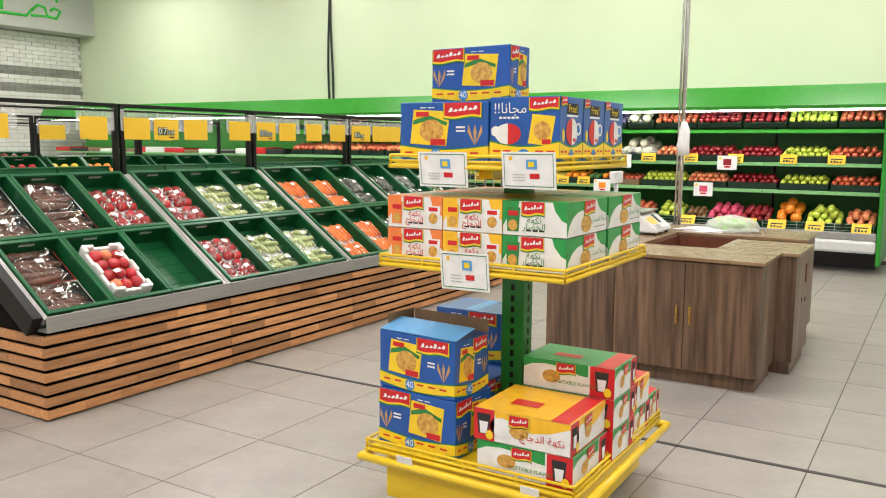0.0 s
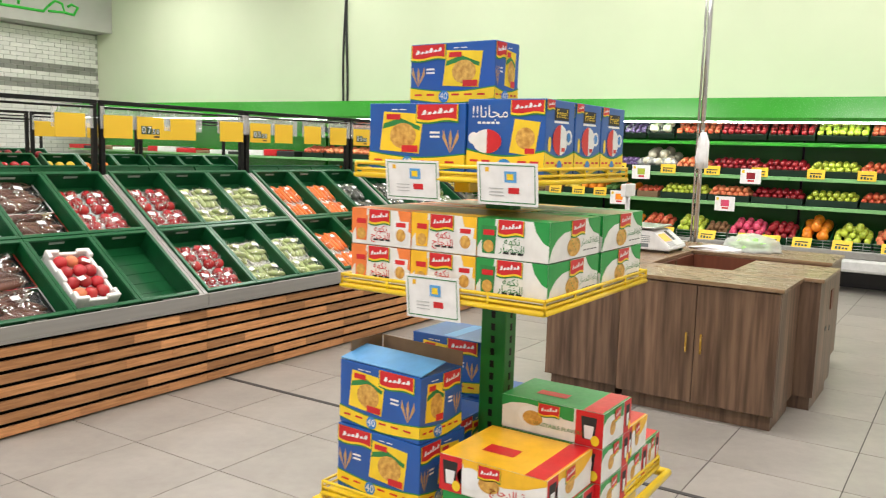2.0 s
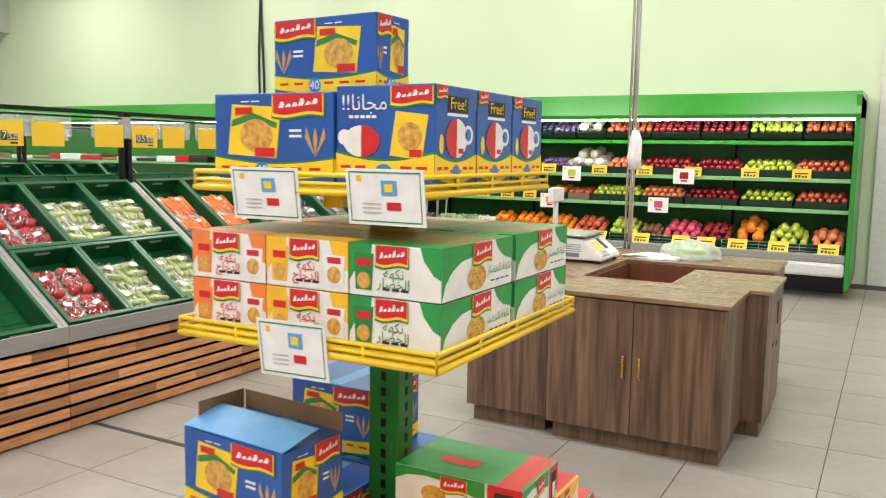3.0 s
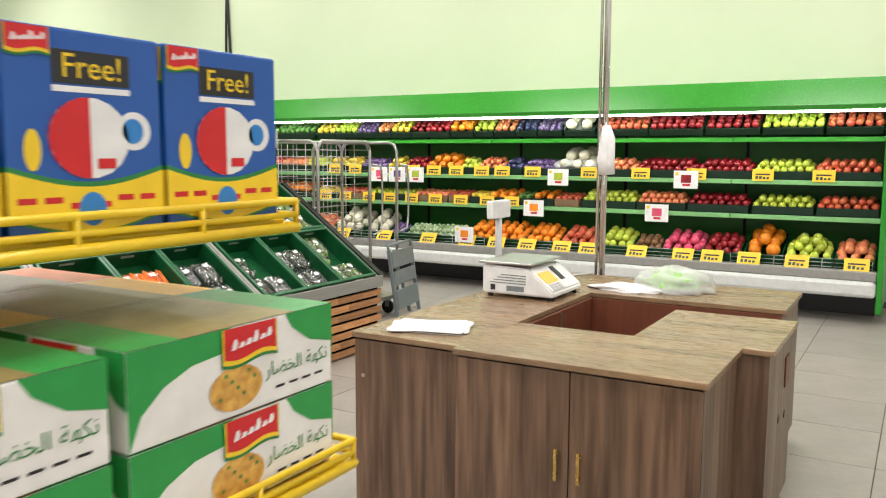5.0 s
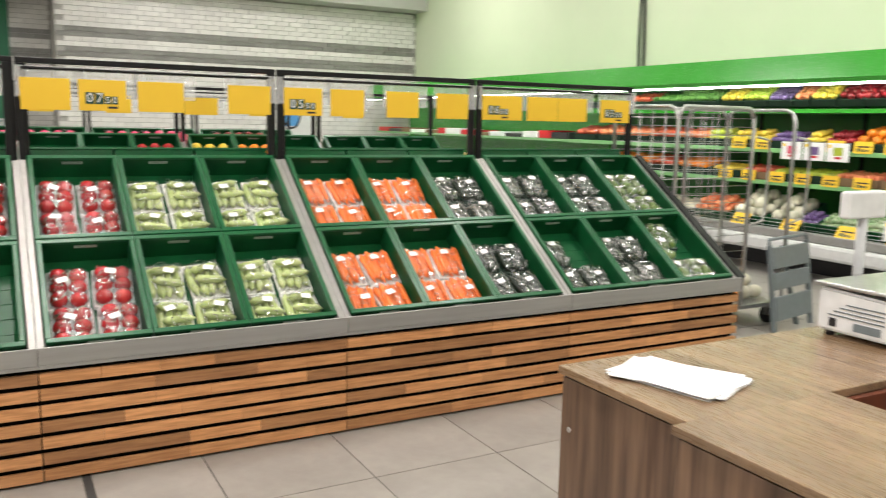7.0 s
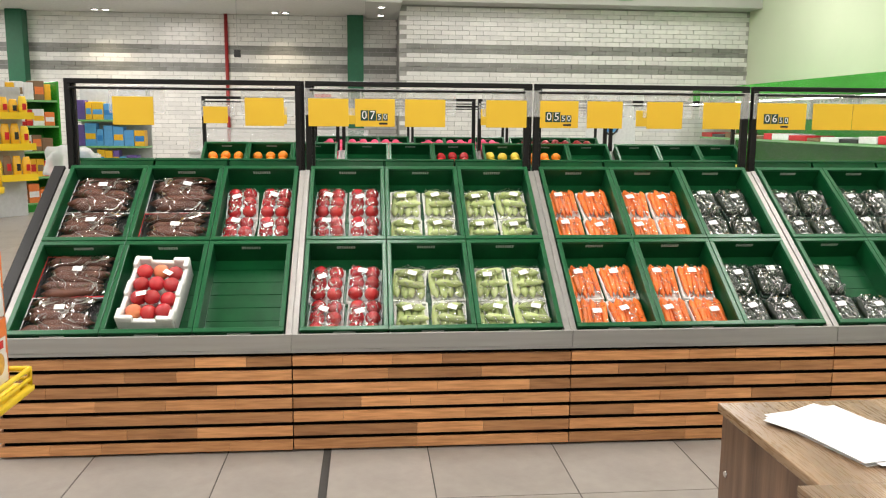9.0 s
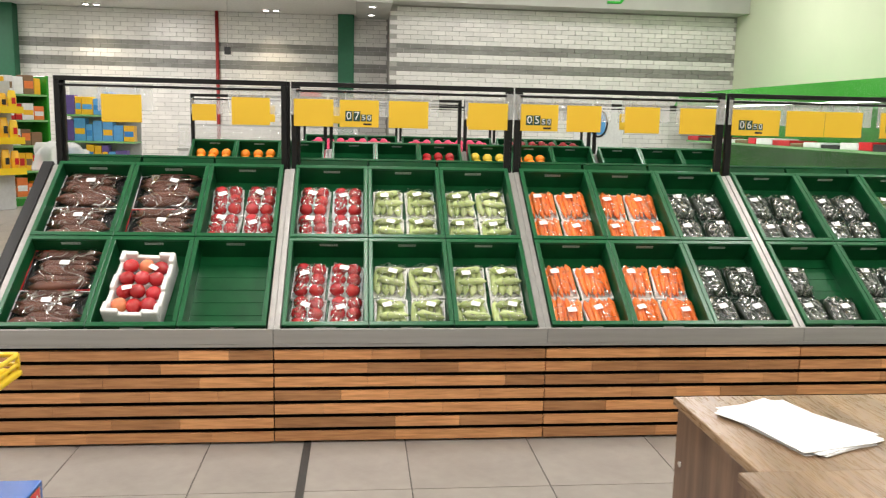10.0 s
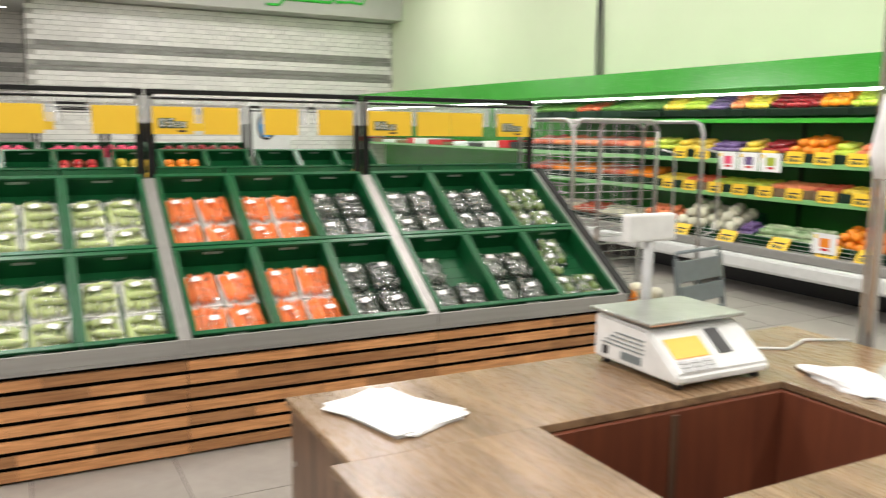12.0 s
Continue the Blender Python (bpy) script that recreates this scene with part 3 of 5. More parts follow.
PACKS = {k: [make_pack(k, 3 + 2 * j + 11 * n + (j if k == "yam" else 0)) for j in range(3)] for n, k in enumerate(("tomato", "squash", "carrot", "aubergine", "pepper", "yam"))}
used = set()
prnd = random.Random(5)


def put(kind, bay, tier, c, u, v, turn=0.0):
    src = PACKS[kind][prnd.randrange(3)]
    m = slope_at(BAY * bay + 0.032 + c * 0.395 + u, 0.006 + tier * 0.585 + v, -CR_H + 0.0115) @ pose(0, 0, 0, 0, 0, turn + prnd.uniform(-1.2, 1.2) * (1 if kind == "yam" else 4))
    if src.name in used:
        copy_thing(src, m)
    else:
        used.add(src.name)
        src.matrix_basis = m


CONTENT = [
    [["yam", None, None], ["yam", "yam", "tomato"]],
    [["tomato", "squash", "squash"], ["tomato", "squash", "squash"]],
    [["carrot", "carrot", "aubergine"], ["carrot", "carrot", "aubergine"]],
    [["aubergine", "aubergine", "pepper"], ["aubergine", "aubergine", "pepper"]],
]
for bay in range(4):
    for tier in range(2):
        for c in range(3):
            k = CONTENT[bay][tier][c]
            if k == "yam":
                for b in range(2):
                    put(k, bay, tier, c, 0.191, 0.155 + 0.274 * b)
            elif k:
                for a in range(2):
                    for b in range(2):
                        if bay == 3 and tier == 0 and ((c == 0 and a == 1 and b == 1) or (c == 2 and a == 1 and b == 1)):
                            continue
                        put(k, bay, tier, c, 0.108 + 0.178 * a, 0.135 + 0.222 * b)
for k in PACKS:
    for s in PACKS[k]:
        if s.name not in used:
            put(k, {"yam": 0, "tomato": 1, "squash": 1, "carrot": 2, "aubergine": 3, "pepper": 3}[k], 0, {"yam": 0, "tomato": 0, "squash": 1, "carrot": 0, "aubergine": 0, "pepper": 2}[k], 0.19, 0.45)
            used.add(s.name)

# polystyrene box of tomatoes
pb = thing("foam_box", slope_at(0.032 + 0.395 + 0.185, 0.275, -CR_H + 0.012) @ pose(0, 0, 0, 0, 0, -3), "white polystyrene box full of red tomatoes", "box")
bm = B(-0.122, -0.19, 0, 0.122, 0.19, 0.014, bev=0.003)
for a in ((-0.126, -0.195, 0.126, -0.173), (-0.126, 0.173, 0.126, 0.195), (-0.126, -0.173, -0.104, 0.173), (0.104, -0.173, 0.126, 0.173)):
    box(bm, a[0], a[1], 0.0, a[2], a[3], 0.105, bev=0.008)
for sx in (-1, 1):
    for sy in (-1, 1):
        box(bm, sx * 0.115 - 0.012, sy * 0.165 - 0.031, 0.09, sx * 0.115 + 0.012, sy * 0.165 + 0.031, 0.128, bev=0.008)
        box(bm, sx * 0.085 - 0.035, sy * 0.184 - 0.012, 0.09, sx * 0.085 + 0.035, sy * 0.184 + 0.012, 0.126, bev=0.008)
    box(bm, sx * 0.115 - 0.011, -0.045, 0.09, sx * 0.115 + 0.011, 0.045, 0.122, bev=0.008)
part("box_body", bm, M_FOAM, pb)
for a in range(3):
    for b in range(4):
        bm = ball(bmesh.new(), -0.069 + 0.069 * a + prnd.uniform(-0.005, 0.005), -0.122 + 0.081 * b + prnd.uniform(-0.006, 0.006), 0.082 + prnd.uniform(0, 0.022), 0.038, 0.038, 0.034)
        part("tomato", bm, F["tomato"] if (a * 5 + b * 3) % 7 else F["peach"], pb)
for x, y, r in ((-0.04, -0.055, 20), (0.05, 0.08, -30)):
    part("label", B(-0.022, -0.013, 0.136, 0.022, 0.013, 0.1375, m=pose(x, y, 0, 0, 0, r)), M_PAPER, pb)

# ---- price cards over the stands ----
def price_card(m, w, digits="", sleeve=True, h=0.148):
    e = thing("price_card", m, "yellow hanging price card in clear sleeve" + (" with black digits" if digits else ""), "price card", "yellow price cards")
    part("card", B(-w / 2, -0.002, -h, w / 2, 0.002, 0, bev=0.001), M_CARD, e)
    if sleeve:
        part("sleeve", B(-w / 2 - 0.02, 0.006, -h + 0.06, w / 2 + 0.06, 0.0075, 0.055), M_SLEEVE, e)
    for s in (-1, 1):
        part("hook", tube(bmesh.new(), [(s * w * 0.35, 0, -0.005), (s * w * 0.35, 0, 0.045)], 0.0018, 5), M_GALV, e)
    if digits:
        x = -w * 0.36
        for k, ch in enumerate(digits):
            s = 0.055 if k < 2 else 0.038
            part("digit_tile", B(x, -0.0035, -h * 0.78, x + s * 0.72, -0.0022, -h * 0.78 + s), M_DIGIT, e)
            part("digit", text_bm(ch, s * 1.15, Matrix.Translation((x + s * 0.36, -0.0042, -h * 0.78 + s * 0.5)) @ Matrix.Rotation(radians(90), 4, "X")), M_PWHITE, e)
            x += s * 0.72 + 0.004
        part("currency_mark", B(x - 0.05, -0.0032, -h * 0.92, x - 0.005, -0.0024, -h * 0.85), M_INK, e)
    return e


CARDS = [[(0.25, 0.46, ""), (0.935, 1.14, "")], [(0.02, 0.235, ""), (0.27, 0.485, "0750"), (0.54, 0.76, ""), (0.985, 1.21, "")],
         [(0.035, 0.25, "0550"), (0.30, 0.50, ""), (0.64, 0.845, ""), (0.965, 1.18, "")], [(0.03, 0.32, "0650"), (0.36, 0.595, ""), (0.598, 0.83, ""), (0.945, 1.19, "0550")]]
for i, row in enumerate(CARDS):
    for a, b, dg in row:
        price_card(pose(BAY * i + (a + b) / 2, 0.975, 1.583), b - a, dg)
for i in range(4):
    for a, b, dg in CARDS[(i + 1) % 4][::2]:
        price_card(FAR_STANDS[0] @ pose(BAY * i + (a + b) / 2, 0.975, 1.583), b - a, "")

# loose fruit on the stands further on
BALLS = {}


def fruit_mesh(kind, r):
    key = (kind, round(r, 3))
    if key not in BALLS:
        BALLS[key] = mesh_of("fruit", ball(bmesh.new(), 0, 0, 0, r, r, r * 0.92, sub=2), F[kind])
    return BALLS[key]


def loose_heap(m, kind, r, nx, ny, w, l, label, z0=0.0, rise=0.0, layers=1, seed=0):
    rnd = random.Random(seed)
    e = thing("fruit_heap", m, label, "fruit", "loose fruit heaps")
    me = fruit_mesh(kind, r)
    for k in range(layers):
        for i in range(nx - k):
            for j in range(ny - k):
                x = -w / 2 + w * (i + 0.5 + k / 2) / nx + rnd.uniform(-0.2, 0.2) * r
                y = -l / 2 + l * (j + 0.5 + k / 2) / ny + rnd.uniform(-0.2, 0.2) * r
                piece("fruit", me, e, pose(x, y, z0 + r * 0.92 + k * r * 1.4 + rise * (j / max(ny, 1)) + rnd.uniform(0, 0.15) * r, rnd.uniform(0, 40), rnd.uniform(0, 40), rnd.uniform(0, 360)))
    return e


fm = FAR_STANDS[0]
for i, c, k in ((0, 0, "orange"), (0, 1, "orange"), (1, 2, "tomato"), (2, 1, "orange"), (2, 0, "yellow")):
    loose_heap(fm @ slope_at(BAY * i + 0.032 + c * 0.395 + 0.19, 0.006 + 0.585 + 0.29, -CR_H + 0.072), k, 0.045, 3, 5, 0.33, 0.44, "loose " + {"orange": "oranges", "tomato": "red tomatoes", "yellow": "yellow lemons"}[k] + " in a green crate", seed=i * 3 + c)
for i in range(3):
    loose_heap(FAR_STANDS[1] @ slope_at(BAY * i + 0.63, 0.9, -CR_H + 0.072), "pink" if i < 2 else "dark", 0.055, 8, 4, 1.1, 0.4, "heaped pink fruit in green crates", layers=2, seed=40 + i)


def banana_bunch(m):
    e = thing("banana_bunch", m, "bunch of ripe yellow bananas", "bananas", "banana bunches")
    for k in range(5):
        bm = bmesh.new()
        pod(bm, 0.03 * k - 0.06, 0, 0.03 + 0.008 * (k % 2), 0.2, 0.02, 1.2 + 0.16 * k, 0.8, 0.04)
        part("banana", bm, F["yellow"], e)


for x, y in ((3.55, 1.62), (3.78, 1.62), (4.15, 1.64), (3.65, 1.75)):
    banana_bunch(pose(x, y - 0.38, 1.165, 8, 0, x * 60))

# ---- weighing counter ----
TOP = 0.77


def cabinet(name, x0, y0, x1, y1, label, doors=(), seed=0, plinth=True, top_over=0.012, h=TOP):
    e = thing(name, pose(x0, y0, 0), label, "cabinet", "weighing counter cabinets")
    w, d = x1 - x0, y1 - y0
    bm = bmesh.new()
    box(bm, 0.016, 0.012, 0.085, w - 0.004, d - 0.004, h - 0.022)
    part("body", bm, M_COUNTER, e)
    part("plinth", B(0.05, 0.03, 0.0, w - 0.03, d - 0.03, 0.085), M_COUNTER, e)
    part("top", B(-top_over, -0.004, h - 0.022, w, d, h, bev=0.0025), M_COUNTERTOP_LIT, e)
    for a, b, hx in doors:
        dd = part("door", B(0.0, a + 0.002, 0.09, 0.0155, b - 0.002, h - 0.03, bev=0.0015), M_COUNTER, e)
        if hx is not None:
            bm = B(-0.022, hx - 0.006, 0.37, -0.016, hx + 0.006, 0.48, bev=0.002)
            for z in (0.385, 0.46):
                box(bm, -0.018, hx - 0.004, z, 0.0, hx + 0.004, z + 0.008)
            part("handle", bm, M_BRASS, dd, "brass bar handle")
    return e


front = cabinet("counter_cabinet", 2.43, -2.985, 2.95, -2.106, "walnut laminate two-door counter cabinet on recessed plinth", ((0.012, 0.44, 0.40), (0.44, 0.872, 0.48)))
side = cabinet("counter_cabinet", 2.475, -2.104, 4.39, -1.632, "long walnut laminate counter cabinet under the scale", ((0.006, 0.466, None),))
part("lock", tube(bmesh.new(), [(-0.004, 0.425, 0.60), (0.002, 0.425, 0.60)], 0.008, 10), M_CHROME, side)
gate = cabinet("counter_cabinet", 2.955, -3.09, 3.566, -2.592, "small walnut laminate cabinet closing the counter", (), top_over=0.0)
bm = bmesh.new()
for x, z in ((0.45, 0.42), (0.30, 0.44)):
    ball(bm, x, 0.011, z, 0.03, 0.003, 0.018)
part("grip_hole", bm, M_BLACKPL, gate)
part("socket_plate", B(0.40, 0.006, 0.54, 0.50, 0.0125, 0.66, bev=0.002), M_COUNTERIN, gate)
back = cabinet("counter_cabinet", 3.80, -3.01, 4.36, -2.106, "walnut laminate rear counter cabinet with bags on it", (), top_over=0.0)
bm = bmesh.new()
box(bm, 2.952, -2.125, 0.02, 3.798, -2.108, TOP - 0.024)
box(bm, 3.782, -3.0, 0.02, 3.798, -2.126, TOP - 0.024)
box(bm, 2.952, -2.59, 0.02, 2.966, -2.127, TOP - 0.024)
solid("trim_counter_lining", bm, M_COUNTERIN, "reddish brown lining inside the weighing counter", "lining")
bm = bmesh.new()
box(bm, 3.36, -2.134, 0.1, 3.38, -2.126, TOP - 0.03)
tagged(part("lining_seam", bm, M_COUNTER), "dark upright batten inside the counter", "batten")

# scale
sc = thing("retail_scale", pose(3.44, -2.06, TOP), "white shop scale with orange display and steel platter", "scale")
bm = bmesh.new()
vs = [(0.0, 0.018), (0.0, 0.045), (0.13, 0.145), (0.37, 0.155), (0.37, 0.018)]
a = [bm.verts.new((0.0, y, z)) for y, z in vs]
b = [bm.verts.new((0.36, y, z)) for y, z in vs]
bm.faces.new(a), bm.faces.new(list(reversed(b)))
for k in range(5):
    bm.faces.new((a[k], a[(k + 1) % 5], b[(k + 1) % 5], b[k]))
bmesh.ops.bevel(bm, geom=list(bm.edges), offset=0.008, segments=2, affect="EDGES")
part("body", bm, M_WHITEPL, sc)
keys = Matrix.Translation((0, 0.0, 0.045)) @ Matrix.Rotation(math.atan2(0.10, 0.13), 4, "X")
part("display", B(0.03, 0.055, 0.001, 0.16, 0.125, 0.004, m=keys), M_LCD, sc, "orange backlit display")
part("keypad", B(0.20, 0.055, 0.001, 0.25, 0.145, 0.003, m=keys), M_BLACKPL, sc)
for r in range(3):
    for c in range(3):
        part("key", B(0.03 + 0.045 * c, 0.008 + 0.014 * r, 0.0008, 0.065 + 0.045 * c, 0.018 + 0.014 * r, 0.004, m=keys), M_WHITEPLD, sc)
for k in range(4):
    part("vent_slot", B(-0.002, 0.14, 0.07 + 0.013 * k, 0.0015, 0.33 - 0.02 * k, 0.074 + 0.013 * k), M_GREYPL, sc)
part("rating_plate", B(-0.0015, 0.15, 0.035, 0.001, 0.24, 0.06), M_GREYPL, sc)
part("socket", B(-0.0015, 0.30, 0.035, 0.001, 0.325, 0.062), M_BLACKPL, sc)
part("platter", B(-0.01, 0.11, 0.160, 0.37, 0.385, 0.172, bev=0.004), M_GALV, sc, "brushed steel platter")
part("platter_spider", B(0.10, 0.18, 0.152, 0.26, 0.30, 0.161), M_GREYPL, sc)
part("pole", tube(bmesh.new(), [(0.23, 0.40, 0.05), (0.23, 0.40, 0.36)], 0.017, 12), M_WHITEPLD, sc)
part("customer_display", B(0.13, 0.38, 0.36, 0.33, 0.42, 0.45, bev=0.008), M_WHITEPL, sc)
for x in (0.03, 0.33):
    for y in (0.03, 0.34):
        part("foot", tube(bmesh.new(), [(x, y, 0), (x, y, 0.022)], 0.014, 10), M_BLACKPL, sc)
tagged(part("power_cable", tube(bmesh.new(), [(3.80, -1.85, TOP + 0.03), (3.95, -1.80, TOP + 0.006), (4.1, -1.88, TOP + 0.005), (4.25, -1.82, TOP + 0.005), (4.38, -1.9, TOP + 0.008)], 0.005, 6), M_WHITEPL), "thin white power cable lying on counter", "cable")

pole = thing("service_pole", pose(4.40, -1.945, 0), "chrome service pole rising from counter to ceiling", "pole")
part("tube", tube(bmesh.new(), [(0.02, 0, 0.0), (0.02, 0, HALL_Z - 0.01)], 0.018, 16), M_CHROME, pole)
part("side_conduit", tube(bmesh.new(), [(0.02, 0.034, 0.0), (0.02, 0.034, HALL_Z - 0.01)], 0.009, 10), M_CHROME, pole)
part("base_flange", tube(bmesh.new(), [(0.02, 0.0, 0.0), (0.02, 0.0, 0.012)], 0.06, 18), M_CHROME, pole)
bagroll = thing("bag_bundle", pose(4.395, -1.955, 1.34), "bundle of white plastic bags hung on pole", "bags")
bm = bmesh.new()
rnd = random.Random(4)
for k in range(5):
    x, y = rnd.uniform(-0.03, 0.03), rnd.uniform(-0.045, 0.03)
    tube(bm, [(x, y, 0.0), (x * 1.2, y + 0.01, 0.08), (x, y, 0.2), (x * 0.4, y * 0.5, 0.27)], [0.026, 0.032, 0.024, 0.012], 7)
part("bag_fold", bm, M_PAPER, bagroll)


def sheets(m, n, w, h, label):
    e = thing("paper_stack", m, label, "paper")
    r = random.Random(9)
    for k in range(n):
        part("sheet", B(-w / 2, -h / 2, 0.0005 + 0.0018 * k, w / 2, h / 2, 0.0018 + 0.0018 * k, m=pose(r.uniform(-.012, .012), r.uniform(-.012, .012), 0, 0, 0, r.uniform(-13, 13))), M_PAPER, e)


sheets(pose(2.67, -1.86, TOP, 0, 0, 24), 6, 0.21, 0.30, "loose stack of white paper sheets on counter")


def crumpled(name, m, sx, sy, sz, material, label, seed):
    bm = bmesh.new()
    bmesh.ops.create_icosphere(bm, subdivisions=4, radius=1)
    for v in bm.verts:
        n = noise.noise(v.co * 2.2 + Vector((seed, 0, 0))) * 0.35 + noise.noise(v.co * 6 + Vector((0, seed, 0))) * 0.16
        v.co = v.co * (1 + n)
        v.co.z = max(v.co.z, -0.15)
        v.co = Vector((v.co.x * sx, v.co.y * sy, (v.co.z + 0.15) * sz))
    for f in bm.faces:
        f.smooth = True
    ob = part(name, bm, material)
    ob.matrix_basis = m
    return tagged(ob, label, "bag")


crumpled("plastic_bag", pose(4.08, -2.45, TOP), 0.14, 0.20, 0.10, M_BAG, "crumpled clear plastic bag with green print", 3)
crumpled("bag_print", pose(4.06, -2.45, TOP + 0.02), 0.08, 0.13, 0.07, mat("light_green_bag_print", (0.35, 0.62, 0.22), 0.4), "light green crumpled carrier bag", 8)
crumpled("carrier_bag", pose(3.98, -2.25, TOP), 0.10, 0.20, 0.025, M_PAPER, "flattened white plastic carrier bag on counter", 5)

# ---- refrigerated fruit wall ----
FR_Y0, FR_Y1 = -3.2, 5.6
fx, kx, bx = 7.95, 8.28, 7.75
fr = thing("refrigerated_display", pose(0, 0, 0), "long green open refrigerated fruit display along wall", "display case", kind="")
part("back_panel", B(8.72, FR_Y0, 0.1, W_X - 0.01, FR_Y1, 2.08), M_GREEN_D, fr)
part("kick_plate", B(kx, FR_Y0 + 0.02, 0.0, 8.72, FR_Y1, 0.24), M_BLACKPL, fr)
part("deck", B(bx + 0.1, FR_Y0, 0.24, 8.72, FR_Y1, 0.40), M_GREYPL, fr)
part("bumper", B(bx, FR_Y0, 0.235, bx + 0.1, FR_Y1, 0.375, bev=0.03), M_BUMPER, fr)
part("bumper_top", B(bx + 0.03, FR_Y0, 0.376, bx + 0.14, FR_Y1, 0.46, bev=0.01), M_STEEL_G, fr)
part("end_wall", B(bx + 0.02, FR_Y0 - 0.05, 0.1, W_X - 0.01, FR_Y0 - 0.002, 2.08, bev=0.01), M_GREEN_D, fr)
can = bmesh.new()
vs = [(bx, 1.84), (bx - 0.02, 1.88), (bx + 0.10, 2.11), (W_X - 0.01, 2.15), (W_X - 0.01, 1.9), (bx + 0.18, 1.84)]
a = [can.verts.new((x, FR_Y0 - 0.05, z)) for x, z in vs]
b = [can.verts.new((x, 12.05, z)) for x, z in vs]
can.faces.new(a), can.faces.new(list(reversed(b)))
for k in range(6):
    can.faces.new((a[k], a[(k + 1) % 6], b[(k + 1) % 6], b[k]))
part("canopy", can, M_GREEN, fr, "bright green sloping canopy")
part("canopy_light", B(bx + 0.02, FR_Y0, 1.822, bx + 0.10, 12.0, 1.838), glow("canopy_tube", (0.9, 1.0, 0.86), 13.0), fr, "white light strip under canopy")
SHELVES = (0.895, 1.215, 1.60)
for z in SHELVES:
    part("shelf", B(fx + 0.02, FR_Y0, z - 0.02, 8.72, FR_Y1, z), M_GREEN_D, fr)
    for k in range(7):
        ya = FR_Y0 + 1.257 * k
        part("ticket_strip", B(fx, ya + 0.004, z - 0.03, fx + 0.018, ya + 1.253, z + 0.012, m=None, bev=0.003), M_SHELFEDGE if z < 1.5 else M_GREEN, fr)
for k in range(8):
    ya = FR_Y0 + 1.257 * k
    if k < 7:
        part("upright_rail", B(8.70, ya - 0.012, 0.4, 8.719, ya + 0.012, 1.84), M_BLACK, fr)
for k in range(7):
    ya = FR_Y0 + 1.257 * k + 0.04
    bm = bmesh.new()
    for z in (0.475, 0.51, 0.545):
        tube(bm, [(bx + 0.13, ya, z), (bx + 0.13, ya + 1.18, z)], 0.004, 5)
    for y in (ya, ya + 0.4, ya + 0.8, ya + 1.18):
        tube(bm, [(bx + 0.13, y, 0.44), (bx + 0.13, y, 0.545)], 0.004, 5)
    part("wire_guard", bm, M_GALV, fr)

NAMES = {"red": "red apples", "dark": "dark red plums", "lime": "green apples", "yellow": "yellow fruit", "orange": "oranges", "peach": "peaches", "purple": "purple grapes", "blue": "blue plums",
         "brown": "brown kiwis", "pink": "pink dragon fruit", "white": "white cauliflowers", "green": "dark leafy greens", "leek": "pale green leeks", "tomato": "tomatoes"}


def fruit_box(kind, y0, y1, z, tilt, front, r=0.038, rows=3, material=None, layers=1, seed=0, hb=0.075):
    """One shallow box of fruit on a shelf, from y0 down to y1."""
    w, rnd = abs(y0 - y1), random.Random(seed)
    m = pose(front, max(y0, y1), z + 0.002, 0, 0, -90) @ pose(0, 0, 0, tilt, 0, 0)
    e = thing("fruit_box", m, "shallow shelf box of " + NAMES[kind], "fruit box", "fruit boxes")
    l = rows * r * 1.85 + 0.03
    bm = B(0.004, 0, 0, w - 0.004, l, 0.008)
    for a in ((0.004, 0.0, w - 0.004, 0.01), (0.004, 0.01, 0.014, l - 0.01), (w - 0.014, 0.01, w - 0.004, l - 0.01), (0.004, l - 0.01, w - 0.004, l)):
        box(bm, a[0], a[1], 0.004, a[2], a[3], hb)
    part("box_body", bm, material or M_DARKBOX, e)
    me = fruit_mesh(kind, r)
    n = max(2, int(w / (r * 1.95)))
    for k in range(layers):
        for i in range(n - k):
            for j in range(rows - k):
                x = w * (i + 0.5 + 0.5 * k) / n + rnd.uniform(-0.25, 0.25) * r
                y = 0.015 + r + j * r * 1.8 + k * r + rnd.uniform(-0.2, 0.2) * r
                s = rnd.uniform(0.88, 1.08)
                piece("fruit", me, e, Matrix.Translation((x, y, 0.012 + max(hb - 0.03, 0.0) * 0.7 + r * 0.9 + k * r * 1.3 + rnd.uniform(0, 0.3) * r)) @ pose(0, 0, 0, rnd.uniform(0, 360), 0, rnd.uniform(0, 360)) @ Matrix.Diagonal((s, s, s, 1)))
    return e


ROW_TOP = (("green", 3.64, 3.01), ("yellow", 2.97, 2.69), ("lime", 2.68, 2.38), ("purple", 2.37, 2.09), ("peach", 2.08, 1.89), ("yellow", 1.88, 1.61), ("dark", 1.6, 1.34), ("dark", 1.34, 1.09), ("orange", 1.08, 0.79), ("lime", 0.78, 0.55),
           ("peach", 0.54, 0.29), ("blue", 0.28, 0.04), ("purple", 0.03, -0.24), ("white", -0.27, -0.6), ("red", -0.63, -1.14), ("dark", -1.15, -1.67), ("dark", -1.69, -2.18), ("lime", -2.2, -2.71), ("red", -2.73, -3.18))
